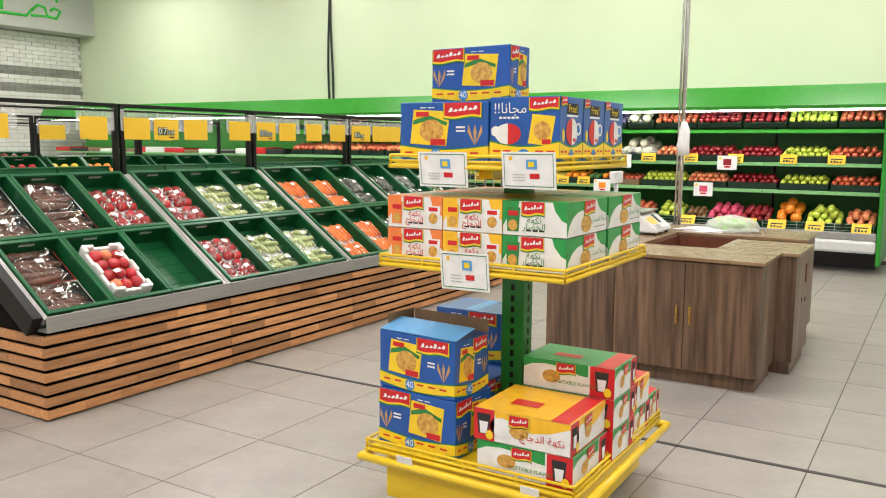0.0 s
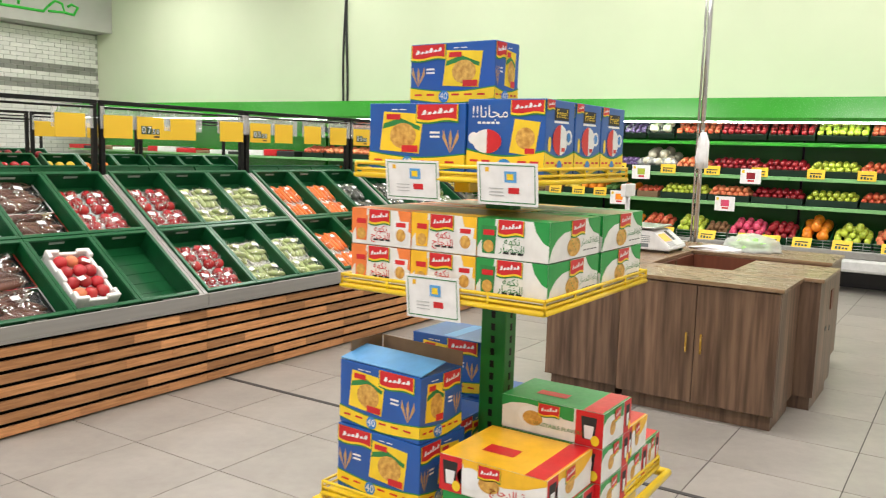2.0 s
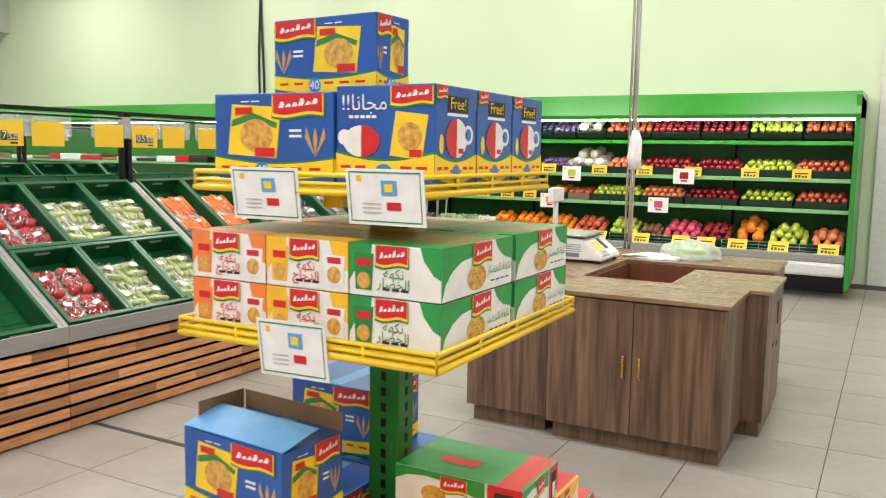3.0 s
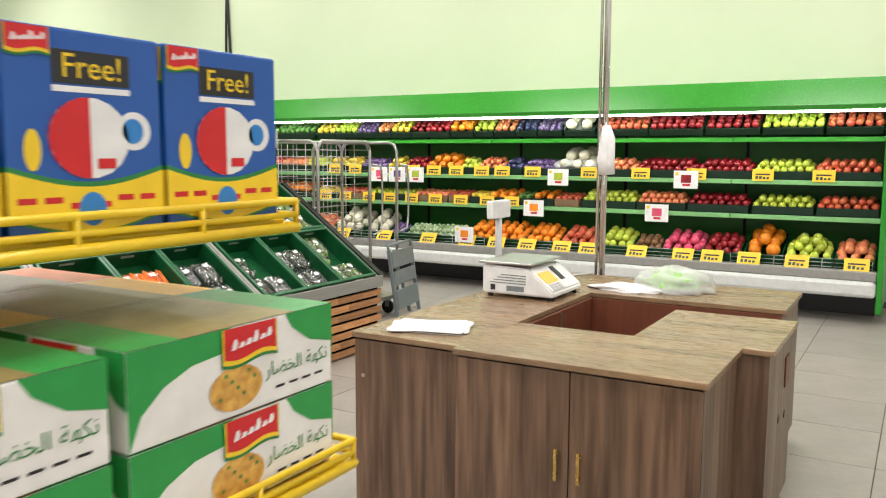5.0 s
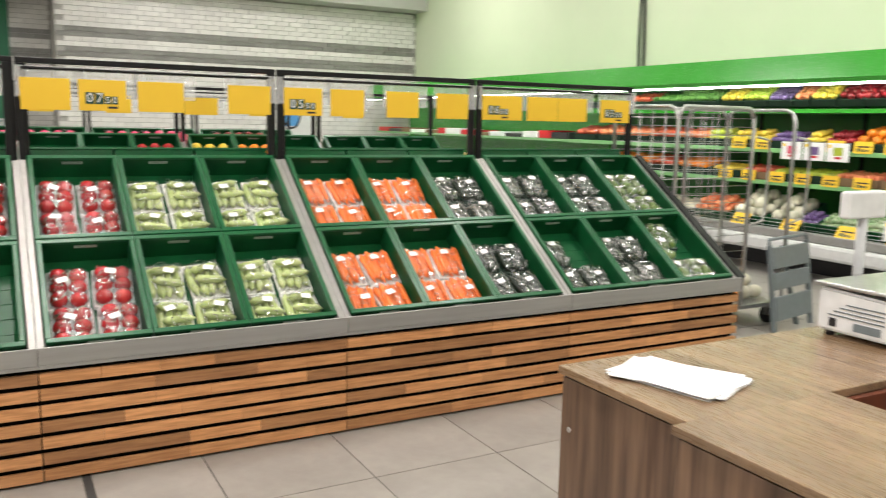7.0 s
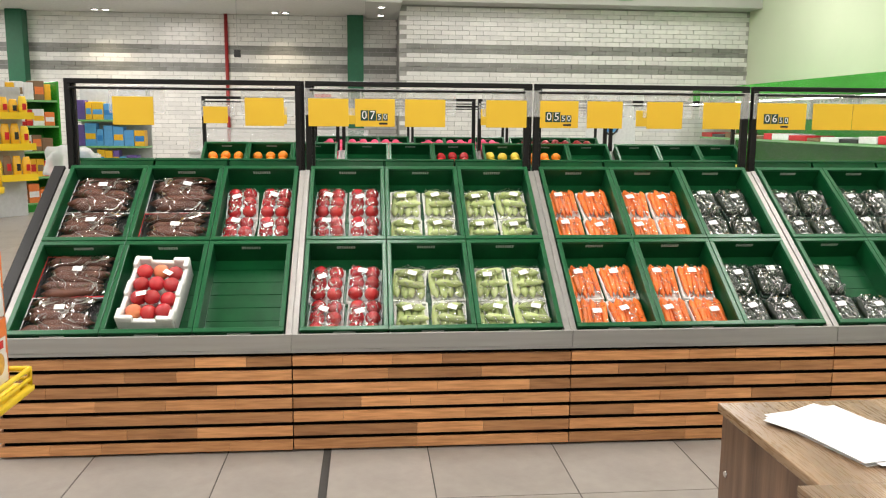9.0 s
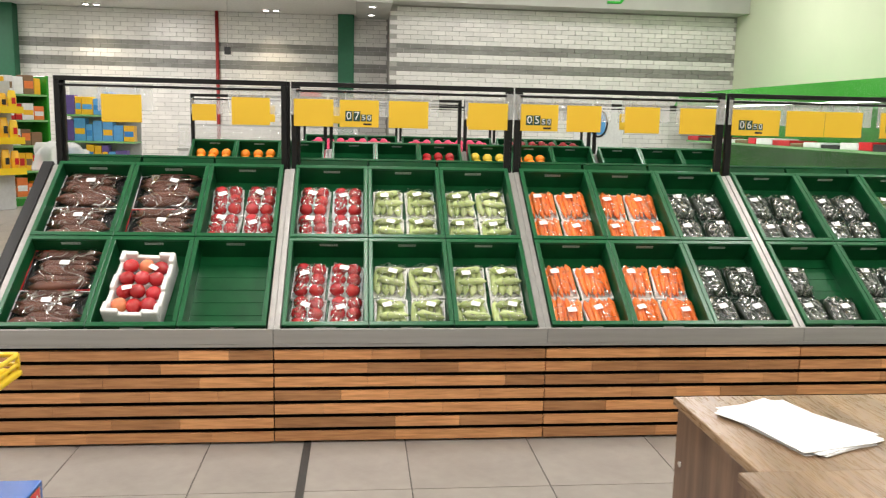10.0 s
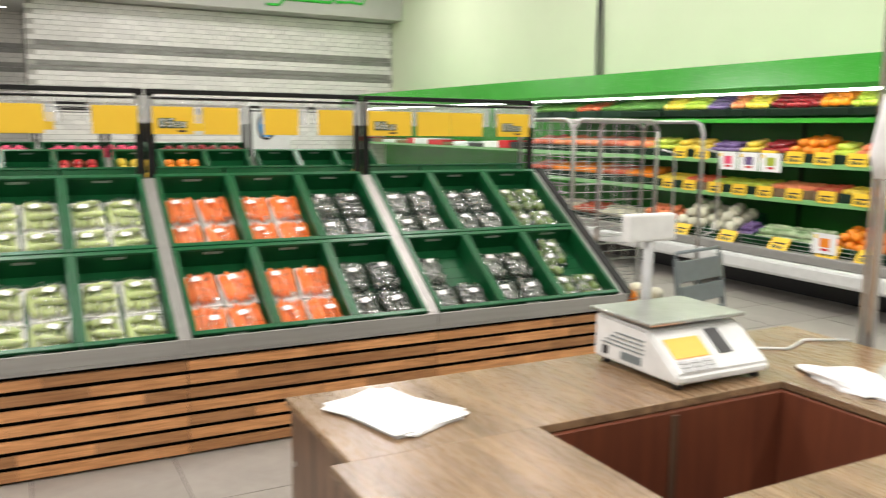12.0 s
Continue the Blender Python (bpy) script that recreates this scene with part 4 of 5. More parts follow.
ROW_2 = (("lime", 3.22, 2.86), ("yellow", 2.83, 2.6), ("yellow", 2.58, 2.38), ("purple", 2.34, 1.97), ("yellow", 1.95, 1.73), ("dark", 1.72, 1.41), ("orange", 1.39, 0.97), ("lime", 0.96, 0.76), ("peach", 0.75, 0.44), ("blue", 0.43, 0.22), ("purple", 0.21, -0.15),
         ("white", -0.17, -0.6), ("peach", -0.63, -1.02), ("dark", -1.03, -1.61), ("dark", -1.63, -2.12), ("lime", -2.14, -2.64), ("red", -2.65, -3.18))
ROW_3 = (("yellow", 3.08, 2.68), ("red", 2.65, 2.3), ("lime", 2.28, 1.97), ("lime", 1.95, 1.61), ("peach", 1.57, 1.14), ("red", 1.12, 0.87), ("yellow", 0.85, 0.63), ("orange", 0.62, 0.29), ("green", 0.28, 0.11), ("orange", 0.09, -0.15), ("red", -0.16, -0.43),
         ("lime", -0.46, -1.03), ("peach", -1.04, -1.52), ("dark", -1.54, -2.1), ("lime", -2.13, -2.66), ("red", -2.68, -3.18))
ROW_LOW = (("peach", 3.22, 2.73), ("white", 2.68, 2.26), ("white", 2.23, 1.89), ("purple", 1.87, 1.67), ("leek", 1.64, 0.87), ("orange", 0.84, 0.55), ("orange", 0.54, 0.14), ("orange", 0.12, -0.24), ("red", -0.26, -0.65), ("lime", -0.7, -1.03), ("brown", -1.04, -1.31),
           ("pink", -1.33, -1.72), ("dark", -1.73, -2.06), ("orange", -2.08, -2.43), ("lime", -2.45, -2.84), ("peach", -2.86, -3.18))
BIGGER = {"white": 0.06, "orange": 0.044, "pink": 0.045, "leek": 0.03, "purple": 0.03, "brown": 0.032, "blue": 0.035}
for k, (kind, ya, yb) in enumerate(ROW_TOP):
    fruit_box(kind, ya, yb, SHELVES[2] + 0.03, 36, fx + 0.02, BIGGER.get(kind, 0.037), 4, M_DARKBOX, 1, 100 + k)
for k, (kind, ya, yb) in enumerate(ROW_2):
    fruit_box(kind, ya, yb, SHELVES[1] + 0.012, 12, fx + 0.03, BIGGER.get(kind, 0.034), 4, M_DARKBOX, 2, 200 + k)
for k, (kind, ya, yb) in enumerate(ROW_3):
    fruit_box(kind, ya, yb, SHELVES[0] + 0.012, 8, fx + 0.03, BIGGER.get(kind, 0.034), 4, M_CBROWN if kind in ("peach", "red") and k < 12 else M_DARKBOX, 2 if k > 10 else 1, 300 + k)
for k, (kind, ya, yb) in enumerate(ROW_LOW):
    big = 0.062 if (kind == "orange" and k > 12) else BIGGER.get(kind, 0.042)
    fruit_box(kind, ya, yb, 0.43, 21, fx - 0.02, big, 4, M_CRATE, 3 if kind == "lime" and k > 12 else 2, 400 + k, hb=0.11)
# the stretch hidden behind the trolley and the far leafy end
for k in range(5):
    for z, kind in ((SHELVES[2] + 0.03, "green"), (SHELVES[1] + 0.012, "peach"), (SHELVES[0] + 0.012, "orange"), (0.43, "white")):
        fruit_box(kind if (k + int(z * 10)) % 3 else "red", 5.5 - 0.48 * k, 5.05 - 0.48 * k, z, 14, fx + 0.03, 0.042, 4, M_DARKBOX, 1, 500 + k)


for k, (y, z, sy) in enumerate(((-0.28, 1.30, 0.17), (-0.52, 1.30, 0.12), (-0.36, 1.70, 0.20), (-0.02, 1.70, 0.14))):
    crumpled("produce_bag", pose(fx + 0.17, y, z), 0.13, sy, 0.09, M_BAG, "clear plastic bag of produce on green shelf", 31 + k)


def shelf_ticket(x, y, z, w=0.15, h=0.10, lean=18):
    e = thing("shelf_ticket", pose(x, y, z, lean, 0, -90), "yellow shelf price ticket with black print", "price ticket", "yellow shelf tickets")
    part("card", B(-w / 2, -0.002, 0, w / 2, 0.0, h, bev=0.0006), M_CARD, e)
    part("print", B(-w * 0.34, -0.0032, h * 0.50, w * 0.34, -0.0022, h * 0.62), M_INK, e)
    for k in range(4):
        part("digit_tile", B(-w * 0.34 + k * w * 0.17, -0.0032, h * 0.16, -w * 0.22 + k * w * 0.17, -0.0022, h * (0.42 if k < 2 else 0.34)), M_DIGIT, e)


for y in (-2.73, -2.22, -1.62, -1.08, -0.55, 0.08, 0.44, 0.69, 1.01, 1.30, 1.58, 2.4, 2.7):
    shelf_ticket(fx - 0.006, y, SHELVES[1] + 0.0, 0.185, 0.108, -6)
for y in (0.32, 0.62, 0.95, 1.28, 1.6, 1.9, 2.2, 2.55, 2.85):
    shelf_ticket(fx - 0.006, y, SHELVES[0] + 0.0, 0.175, 0.105, -6)
for y in (-3.04, -2.56, -2.15, -1.82, -1.55, -1.10, -0.60, -0.31, 0.08, 0.44, 0.8, 1.30, 1.9, 2.5):
    shelf_ticket(bx + 0.045, y, 0.455, 0.20, 0.13, -35)


def offer_sign(y, z, tint, x=fx - 0.03):
    e = thing("offer_sign", pose(x, y, z, 0, 0, -90), "white hanging offer sheet with fruit picture", "sign", "offer sheets")
    part("sheet", B(-0.115, -0.001, -0.17, 0.115, 0.001, 0.0), M_PAPER, e)
    part("picture", B(-0.045, -0.0025, -0.115, 0.05, -0.0015, -0.04), F[tint], e)
    part("price_print", B(-0.03, -0.0025, -0.145, 0.04, -0.0015, -0.125), M_PRED, e)
    part("corner_print", B(-0.10, -0.0025, -0.045, -0.07, -0.0015, -0.015), M_PYEL, e)


for y, z, tint in ((-1.53, 1.30, "dark"), (-1.26, 0.97, "pink"), (-0.22, 1.30, "lime"), (0.05, 0.97, "orange"), (2.03, 1.30, "pink"), (1.78, 1.30, "purple"), (1.53, 1.30, "lime")):
    offer_sign(y, z, tint)
offer_sign(0.82, 0.66, "orange", bx + 0.05)

# dry shelving further along the wall, under the same canopy
ds = thing("wall_shelving", pose(0, 0, 0), "bright green wall shelving with packed goods", "shelving")
part("back_panel", B(8.72, 5.65, 0.05, W_X - 0.012, 12.0, 1.85), M_GREEN, ds)
for z in (0.3, 0.75, 1.22):
    part("shelf", B(fx + 0.05, 5.65, z - 0.03, 8.72, 12.0, z), M_SHELFEDGE, ds)
rnd = random.Random(12)
y = 5.75
while y < 11.8:
    w = rnd.uniform(0.25, 0.6)
    mm = rnd.choice((M_PRED, M_CBROWN, M_PRED, M_PWHITE, M_BLACKPL))
    tagged(part("food_pack", B(8.05, y, 1.222, 8.5, y + w - 0.02, 1.222 + rnd.uniform(0.05, 0.11), bev=0.01), mm), "low packet of food on green wall shelf", "packet", "shelf goods")
    y += w

# ---- yellow promotion tower ----
TX, TY = 0.55, -2.37
tw = thing("promotion_stand", pose(TX, TY, 0), "yellow three-tier promotion stand on green post", "display stand")
part("post", B(-0.035, -0.05, 0.2, 0.045, 0.05, 1.36, bev=0.004), M_POSTG, tw, "green slotted steel post")
for k in range(22):
    part("post_slot", B(-0.0365, -0.008, 0.30 + 0.045 * k, -0.0345, 0.008, 0.325 + 0.045 * k), M_BLACK, tw)
    part("post_slot", B(0.0, -0.0515, 0.30 + 0.045 * k, 0.012, -0.0495, 0.325 + 0.045 * k), M_BLACK, tw)
part("base_box", B(-0.41, -0.40, 0.03, 0.43, 0.36, 0.21, bev=0.01), M_YEL, tw)


def wire_tray(z, hx, hy, rail, name="tray", oy=0.0, ox=0.0):
    part(name, B(ox - hx, oy - hy, z, ox + hx, oy + hy, z + 0.02, bev=0.004), M_YEL, tw)
    bm = bmesh.new()
    hx2, hy2 = hx + 0.012, hy + 0.012
    lo, hi = oy - hy2, oy + hy2
    for zz, r in ((z + 0.005, 0.009), (z + rail * 0.55, 0.005), (z + rail, 0.006)):
        tube(bm, [(ox - hx2, lo, zz), (ox + hx2, lo, zz), (ox + hx2, hi, zz), (ox - hx2, hi, zz), (ox - hx2, lo, zz)], r, 6)
    for sx in (-1, 1):
        for k in range(5):
            yy = lo + 2 * hy2 * k / 4
            tube(bm, [(ox + sx * hx2, yy, z), (ox + sx * hx2, yy, z + rail)], 0.005, 5)
        for k in range(5):
            xx = ox - hx2 + 2 * hx2 * k / 4
            tube(bm, [(xx, oy + sx * hy2, z), (xx, oy + sx * hy2, z + rail)], 0.005, 5)
    part(name + "_rail", bm, M_YEL, tw)
    part(name + "_bracket", B(-hx * 0.75, -0.03, z - 0.04, hx * 0.75, 0.03, z - 0.001, bev=0.004), M_YEL, tw)


wire_tray(0.962, 0.41, 0.365, 0.042, oy=-0.015, ox=-0.015)
wire_tray(1.333, 0.37, 0.318, 0.045, oy=0.025)
wire_tray(0.235, 0.465, 0.42, 0.045, "lower_tray", oy=-0.03)
bm = bmesh.new()
tube(bm, [(-0.49, -0.49, 0.21), (0.51, -0.49, 0.21), (0.51, 0.42, 0.21), (-0.49, 0.42, 0.21), (-0.49, -0.49, 0.21)], 0.018, 8)
part("bumper_rail", bm, M_YEL, tw)


class Face:
    """A carton side to print on: u to the right and v up, 0 to 1, in layers just off the board."""

    def __init__(self, o, u, v):
        self.o, self.u, self.v = Vector(o), Vector(u), Vector(v)
        self.n = self.u.cross(self.v).normalized()

    def poly(self, bm, pts, k=1):
        vs = [bm.verts.new(self.o + self.u * a + self.v * b + self.n * 0.0007 * k) for a, b in pts]
        bm.faces.new(vs)

    def rect(self, bm, u0, v0, u1, v1, k=1):
        self.poly(bm, [(u0, v0), (u1, v0), (u1, v1), (u0, v1)], k)

    def oval(self, bm, u, v, ru, rv, k=1, n=18, a0=0.0, a1=2 * math.pi):
        self.poly(bm, [(u + ru * math.cos(a0 + (a1 - a0) * i / n), v + rv * math.sin(a0 + (a1 - a0) * i / n)) for i in range(n if a1 - a0 > 6.2 else n + 1)], k)

    def wave(self, bm, v0, v1, sag, k=1, n=10):
        top = [(i / n, v1 - sag * math.sin(math.pi * i / n)) for i in range(n + 1)]
        self.poly(bm, [(i / n, v0 - sag * math.sin(math.pi * i / n)) for i in range(n + 1)] + top[::-1], k)

    def place(self, u, v, k=3):
        x, y = self.u.normalized(), self.v.normalized()
        p = self.o + self.u * u + self.v * v + self.n * 0.0007 * k
        return Matrix(((x.x, y.x, self.n.x, p.x), (x.y, y.y, self.n.y, p.y), (x.z, y.z, self.n.z, p.z), (0, 0, 0, 1)))


def faces_of(w, d, h):
    return {"-x": Face((0, d, 0), (0, -d, 0), (0, 0, h)), "-y": Face((0, 0, 0), (w, 0, 0), (0, 0, h)), "+x": Face((w, 0, 0), (0, d, 0), (0, 0, h)),
            "+y": Face((w, d, 0), (-w, 0, 0), (0, 0, h)), "+z": Face((0, 0, h), (w, 0, 0), (0, d, 0))}


def logo(P, f, u, v, su, sv, k=3):
    """Red label with a swaying lower edge over yellow and green bands, and pale script strokes."""
    def sway(grow, low):
        edge = [(u - su * grow + 2 * su * grow * i / 10, v - sv * (low + 0.16 * math.sin(2 * math.pi * i / 10))) for i in range(11)]
        return [(u + su * grow, v + sv), (u - su * grow, v + sv)] + edge
    f.poly(P["green"], sway(1.08, 1.22), k)
    f.poly(P["yellow"], sway(1.05, 1.02), k + 1)
    f.poly(P["red"], sway(1.0, 0.74), k + 2)
    for i in range(6):
        a = u - su * 0.78 + i * su * 0.27
        hh = sv * (0.62, 0.34, 0.40, 0.70, 0.34, 0.56)[i]
        b = v - sv * 0.28 + sv * 0.06 * i
        f.poly(P["white"], [(a, b), (a + su * 0.2, b + sv * 0.02), (a + su * 0.27, b + hh * 0.5), (a + su * 0.22, b + hh), (a + su * 0.12, b + hh * 0.95), (a + su * 0.06, b + hh * 0.4)], k + 3)


FREE_AR = "!!\uFE8E\uFEE7\uFE8E\uFEA0\uFEE3"
FLAVOUR_AR = "\uFE94\uFEEC\uFEDC\uFEE7"
VEGETABLE_AR = "\uFEAD\uFE8E\uFEC0\uFEA8\uFEDF\uFE8D"
CHICKEN_AR = "\uFE9D\uFE8E\uFE9F\uFEAA\uFEDF\uFE8D"


def carton(m, w, d, h, style, label, faces="-x -y +x +y", group="noodle cartons", seed=0):
    body = {"blue": M_BLUE, "free": M_BLUE}.get(style, M_CWHITE)
    e = thing("carton", m, label, "carton", group)
    part("board", B(0, 0, 0, w, d, h, bev=0.003), body, e)
    INKS = ("red", "yellow", "green", "white", "noodle", "wheat", "black", "main", "blue", "ltblue", "red2")
    sides = []
    FF = faces_of(w, d, h)
    main = {"orange": M_CORANGE, "yellow": M_CYELLOW, "green": M_CGREEN, "veg": M_CGREEN, "chick": M_CYELLOW}.get(style, M_PYEL)
    letters = []
    for key in faces.split():
        f = FF[key]
        wide = f.u.length
        P = {k: bmesh.new() for k in INKS}
        sides.append(P)
        if style == "blue":
            f.wave(P["green"], 0.075, 0.285, 0.07, 0.6)
            f.wave(P["main"], 0.09, 0.265, 0.07, 1.2)
            for i in range(6):
                f.rect(P["red2"], 0.06 + 0.15 * i, 0.135, 0.15 + 0.15 * i, 0.165, 2)
            f.oval(P["blue"], 0.42, 0.12, 0.075 * 0.3 / wide, 0.1, 3)
            logo(P, f, 0.22 if seed % 2 else 0.72, 0.86, 0.2, 0.12)
            c = 0.62 if seed % 2 else 0.34
            f.poly(P["yellow"], [(c - 0.22, 0.3), (c + 0.2, 0.26), (c + 0.24, 0.84), (c - 0.18, 0.88)], 1)
            f.poly(P["green"], [(c - 0.19, 0.62), (c + 0.02, 0.7), (c + 0.2, 0.6), (c + 0.21, 0.66), (c + 0.0, 0.78), (c - 0.18, 0.7)], 2)
            f.oval(P["noodle"], c + 0.03, 0.52, 0.14, 0.19, 3)
            f.rect(P["red"], c + 0.02, 0.28, c + 0.19, 0.38, 4)
            f.rect(P["red"], c - 0.15, 0.76, c + 0.0, 0.84, 4)
            q = 0.1 if seed % 2 else 0.86
            for s in (-0.04, 0.0, 0.04):
                f.poly(P["wheat"], [(q, 0.28), (q + s * 1.6 - 0.018, 0.5), (q + s * 1.8, 0.62), (q + s * 1.6 + 0.018, 0.5)], 2)
            for i in range(2):
                f.rect(P["white"], c - 0.1 + 0.09 * i, 0.90, c - 0.03 + 0.09 * i, 0.915, 2)
                f.rect(P["white"], q - 0.03 + (0.13 if seed % 2 else -0.18), 0.5 + 0.06 * i, q + 0.07 + (0.13 if seed % 2 else -0.18), 0.53 + 0.06 * i, 2)
            if key in ("-x", "-y"):
                letters.append(("40", min(0.045, h * 0.17), f.place(0.42, 0.12, 5), M_PWHITE))
        elif style == "free" and key in ("-x", "+x"):
            f.wave(P["green"], 0.085, 0.345, 0.08, 0.6)
            f.wave(P["main"], 0.10, 0.32, 0.08, 1.2)
            for i in range(6):
                f.rect(P["red2"], 0.05 + 0.155 * i, 0.165 - 0.03 * (i in (2, 3)), 0.16 + 0.155 * i, 0.195 - 0.03 * (i in (2, 3)), 1.8)
            f.oval(P["blue"], 0.5, 0.13, 0.09, 0.085, 2)
            f.oval(P["white"], 0.27, 0.44, 0.19, 0.16, 2)
            f.oval(P["white"], 0.09, 0.48, 0.07, 0.08, 1)
            f.oval(P["red"], 0.27, 0.44, 0.19, 0.16, 3, 12, -math.pi / 2, math.pi / 2)
            for i in range(5):
                f.rect(P["white"], 0.14 + 0.06 * i, 0.67, 0.185 + 0.06 * i, 0.70, 2)
            letters.append((FREE_AR, wide * 0.19, f.place(0.30, 0.82, 3), M_PWHITE))
            f.poly(P["yellow"], [(0.56, 0.3), (0.88, 0.26), (0.94, 0.70), (0.62, 0.74)], 1)
            f.oval(P["noodle"], 0.76, 0.49, 0.12, 0.14, 3)
            f.rect(P["red"], 0.76, 0.29, 0.88, 0.36, 4)
            logo(P, f, 0.78, 0.89, 0.2, 0.09)
        elif style == "free":
            f.wave(P["green"], 0.085, 0.345, 0.08, 0.6)
            f.wave(P["main"], 0.10, 0.32, 0.08, 1.2)
            for i in range(6):
                f.rect(P["red2"], 0.05 + 0.155 * i, 0.165 - 0.03 * (i in (2, 3)), 0.16 + 0.155 * i, 0.195 - 0.03 * (i in (2, 3)), 1.8)
            f.oval(P["blue"], 0.5, 0.13, 0.09, 0.085, 2)
            f.oval(P["white"], 0.5, 0.48, 0.26, 0.20, 2)
            f.oval(P["white"], 0.80, 0.52, 0.12, 0.10, 1)
            f.oval(P["blue"], 0.79, 0.52, 0.075, 0.065, 2)
            f.oval(P["red"], 0.5, 0.48, 0.26, 0.20, 3, 12, math.pi / 2, math.pi * 1.5)
            f.oval(P["main"], 0.15, 0.42, 0.05, 0.10, 1)
            f.rect(P["red2"], 0.54, 0.33, 0.66, 0.38, 4)
            f.rect(P["black"], 0.28, 0.74, 0.78, 0.90, 1)
            f.rect(P["white"], 0.28, 0.70, 0.78, 0.73, 1)
            letters.append(("Free!", wide * 0.19, f.place(0.53, 0.82, 3), M_PYEL))
            logo(P, f, 0.14, 0.93, 0.12, 0.06)
        elif style in ("orange", "yellow", "green") and key in ("-y", "+y"):
            f.poly(P["main"], [(0, 1), (0, 0.0), (0.05, 0.34), (0.14, 0.56), (0.26, 0.70), (0.40, 0.74), (0.44, 1)], 1)
            f.poly(P["main"], [(0.72, 1), (0.76, 0.82), (0.86, 0.62), (1, 0.52), (1, 1)], 1)
            logo(P, f, 0.53, 0.80, 0.13, 0.19)
            f.oval(P["noodle"], 0.46, 0.32, 0.13, 0.25, 2)
            for i in range(7):
                f.oval(P["green"], 0.38 + 0.028 * i, 0.24 + 0.08 * ((i * 3) % 4), 0.008, 0.025, 3, 8)
            letters.append(((VEGETABLE_AR if style == "green" else CHICKEN_AR) + " " + FLAVOUR_AR, wide * 0.075, f.place(0.785, 0.40, 3), M_PGREEN if style == "green" else M_PRED))
            for i in range(4):
                a = 0.66 + 0.075 * i
                f.rect(P["black"], a, 0.16, a + 0.05, 0.19, 2)
        elif style in ("orange", "yellow", "green"):
            f.poly(P["main"], [(0, 1), (0, 0.25), (0.06, 0.45), (0.16, 0.62), (0.24, 0.66), (0.26, 1)], 1)
            f.poly(P["main"], [(0.78, 1), (0.82, 0.75), (0.92, 0.5), (1, 0.42), (1, 1)], 1)
            logo(P, f, 0.48, 0.80, 0.17, 0.19)
            f.poly(P["green" if style == "green" else "main"], [(0.08, 0.12), (0.26, 0.12), (0.28, 0.82), (0.06, 0.82)], 2)
            f.oval(P["noodle"], 0.17, 0.3, 0.075, 0.16, 3)
            f.rect(P["red"], 0.09, 0.58, 0.25, 0.72, 3)
            ink = M_PGREEN if style == "green" else M_PRED
            if key == "-x":
                letters.append((FLAVOUR_AR, wide * 0.13, f.place(0.50, 0.46, 3), ink))
                letters.append((VEGETABLE_AR if style == "green" else CHICKEN_AR, wide * 0.13, f.place(0.50, 0.27, 3), ink))
            if style != "green":
                f.poly(P["white"], [(0.74, 0.12), (0.94, 0.12), (0.97, 0.72), (0.71, 0.72)], 2)
                f.oval(P["noodle"], 0.84, 0.34, 0.08, 0.17, 3)
                f.rect(P["red"], 0.76, 0.56, 0.92, 0.68, 3)
            for i in range(3):
                f.rect(P["black"], 0.38 + 0.1 * i, 0.14, 0.46 + 0.1 * i, 0.19, 2)
        else:
            f.poly(P["main"], [(0, 1), (0, 0.66), (0.10, 0.8), (0.25, 0.86), (0.5, 0.8), (0.62, 0.62), (0.72, 0.6), (0.72, 1)] if style == "veg" else [(0.2, 1), (0.25, 0.7), (0.4, 0.55), (0.62, 0.5), (0.8, 0.6), (1, 0.85), (1, 1)], 1)
            a0, a1 = (0.74, 1.0) if (style == "veg") != (key in ("+x", "+y")) else (0.0, 0.22)
            f.rect(P["red2"], a0, 0.0, a1, 1.0, 2)
            cc = (a0 + a1) / 2
            f.poly(P["black"], [(cc - 0.06, 0.2), (cc + 0.05, 0.2), (cc + 0.07, 0.85), (cc - 0.08, 0.85)], 3)
            f.poly(P["white"], [(cc - 0.04, 0.22), (cc + 0.03, 0.22), (cc + 0.045, 0.6), (cc - 0.05, 0.6)], 4)
            f.oval(P["yellow"], cc + 0.06, 0.2, 0.04, 0.15, 5)
            logo(P, f, 0.48, 0.78, 0.10, 0.17)
            f.oval(P["white"], 0.3, 0.5, 0.13, 0.3, 2)
            f.oval(P["noodle"], 0.32 if style == "veg" else 0.48, 0.46, 0.10, 0.22, 3)
            if key == "-x":
                if style == "veg":
                    letters.append(("VEGETABLE FLAVOUR", wide * 0.052, f.place(0.58, 0.32, 3), M_PGREEN))
                else:
                    letters.append((CHICKEN_AR + " " + FLAVOUR_AR, wide * 0.10, f.place(0.72, 0.36, 3), M_PRED))
    f = FF["+z"]
    P = {k: bmesh.new() for k in INKS}
    sides.append(P)
    if style in ("orange", "yellow", "green"):
        f.rect(P["main"], 0.002, 0.002, 0.22, 0.998, 1)
        f.rect(P["main"], 0.78, 0.002, 0.998, 0.998, 1)
        f.rect(P["wheat"], 0.22, 0.002, 0.78, 0.998, 1)
    elif style in ("veg", "chick"):
        f.rect(P["main"], 0.002, 0.002, 0.998, 0.998, 1)
        f.rect(P["red2"], 0.0, 0.02, 0.998, 0.2, 2)
        f.rect(P["red"], 0.3, 0.45, 0.5, 0.75, 3)
    else:
        f.rect(P["ltblue"], 0.05, 0.42, 0.95, 0.58, 1)
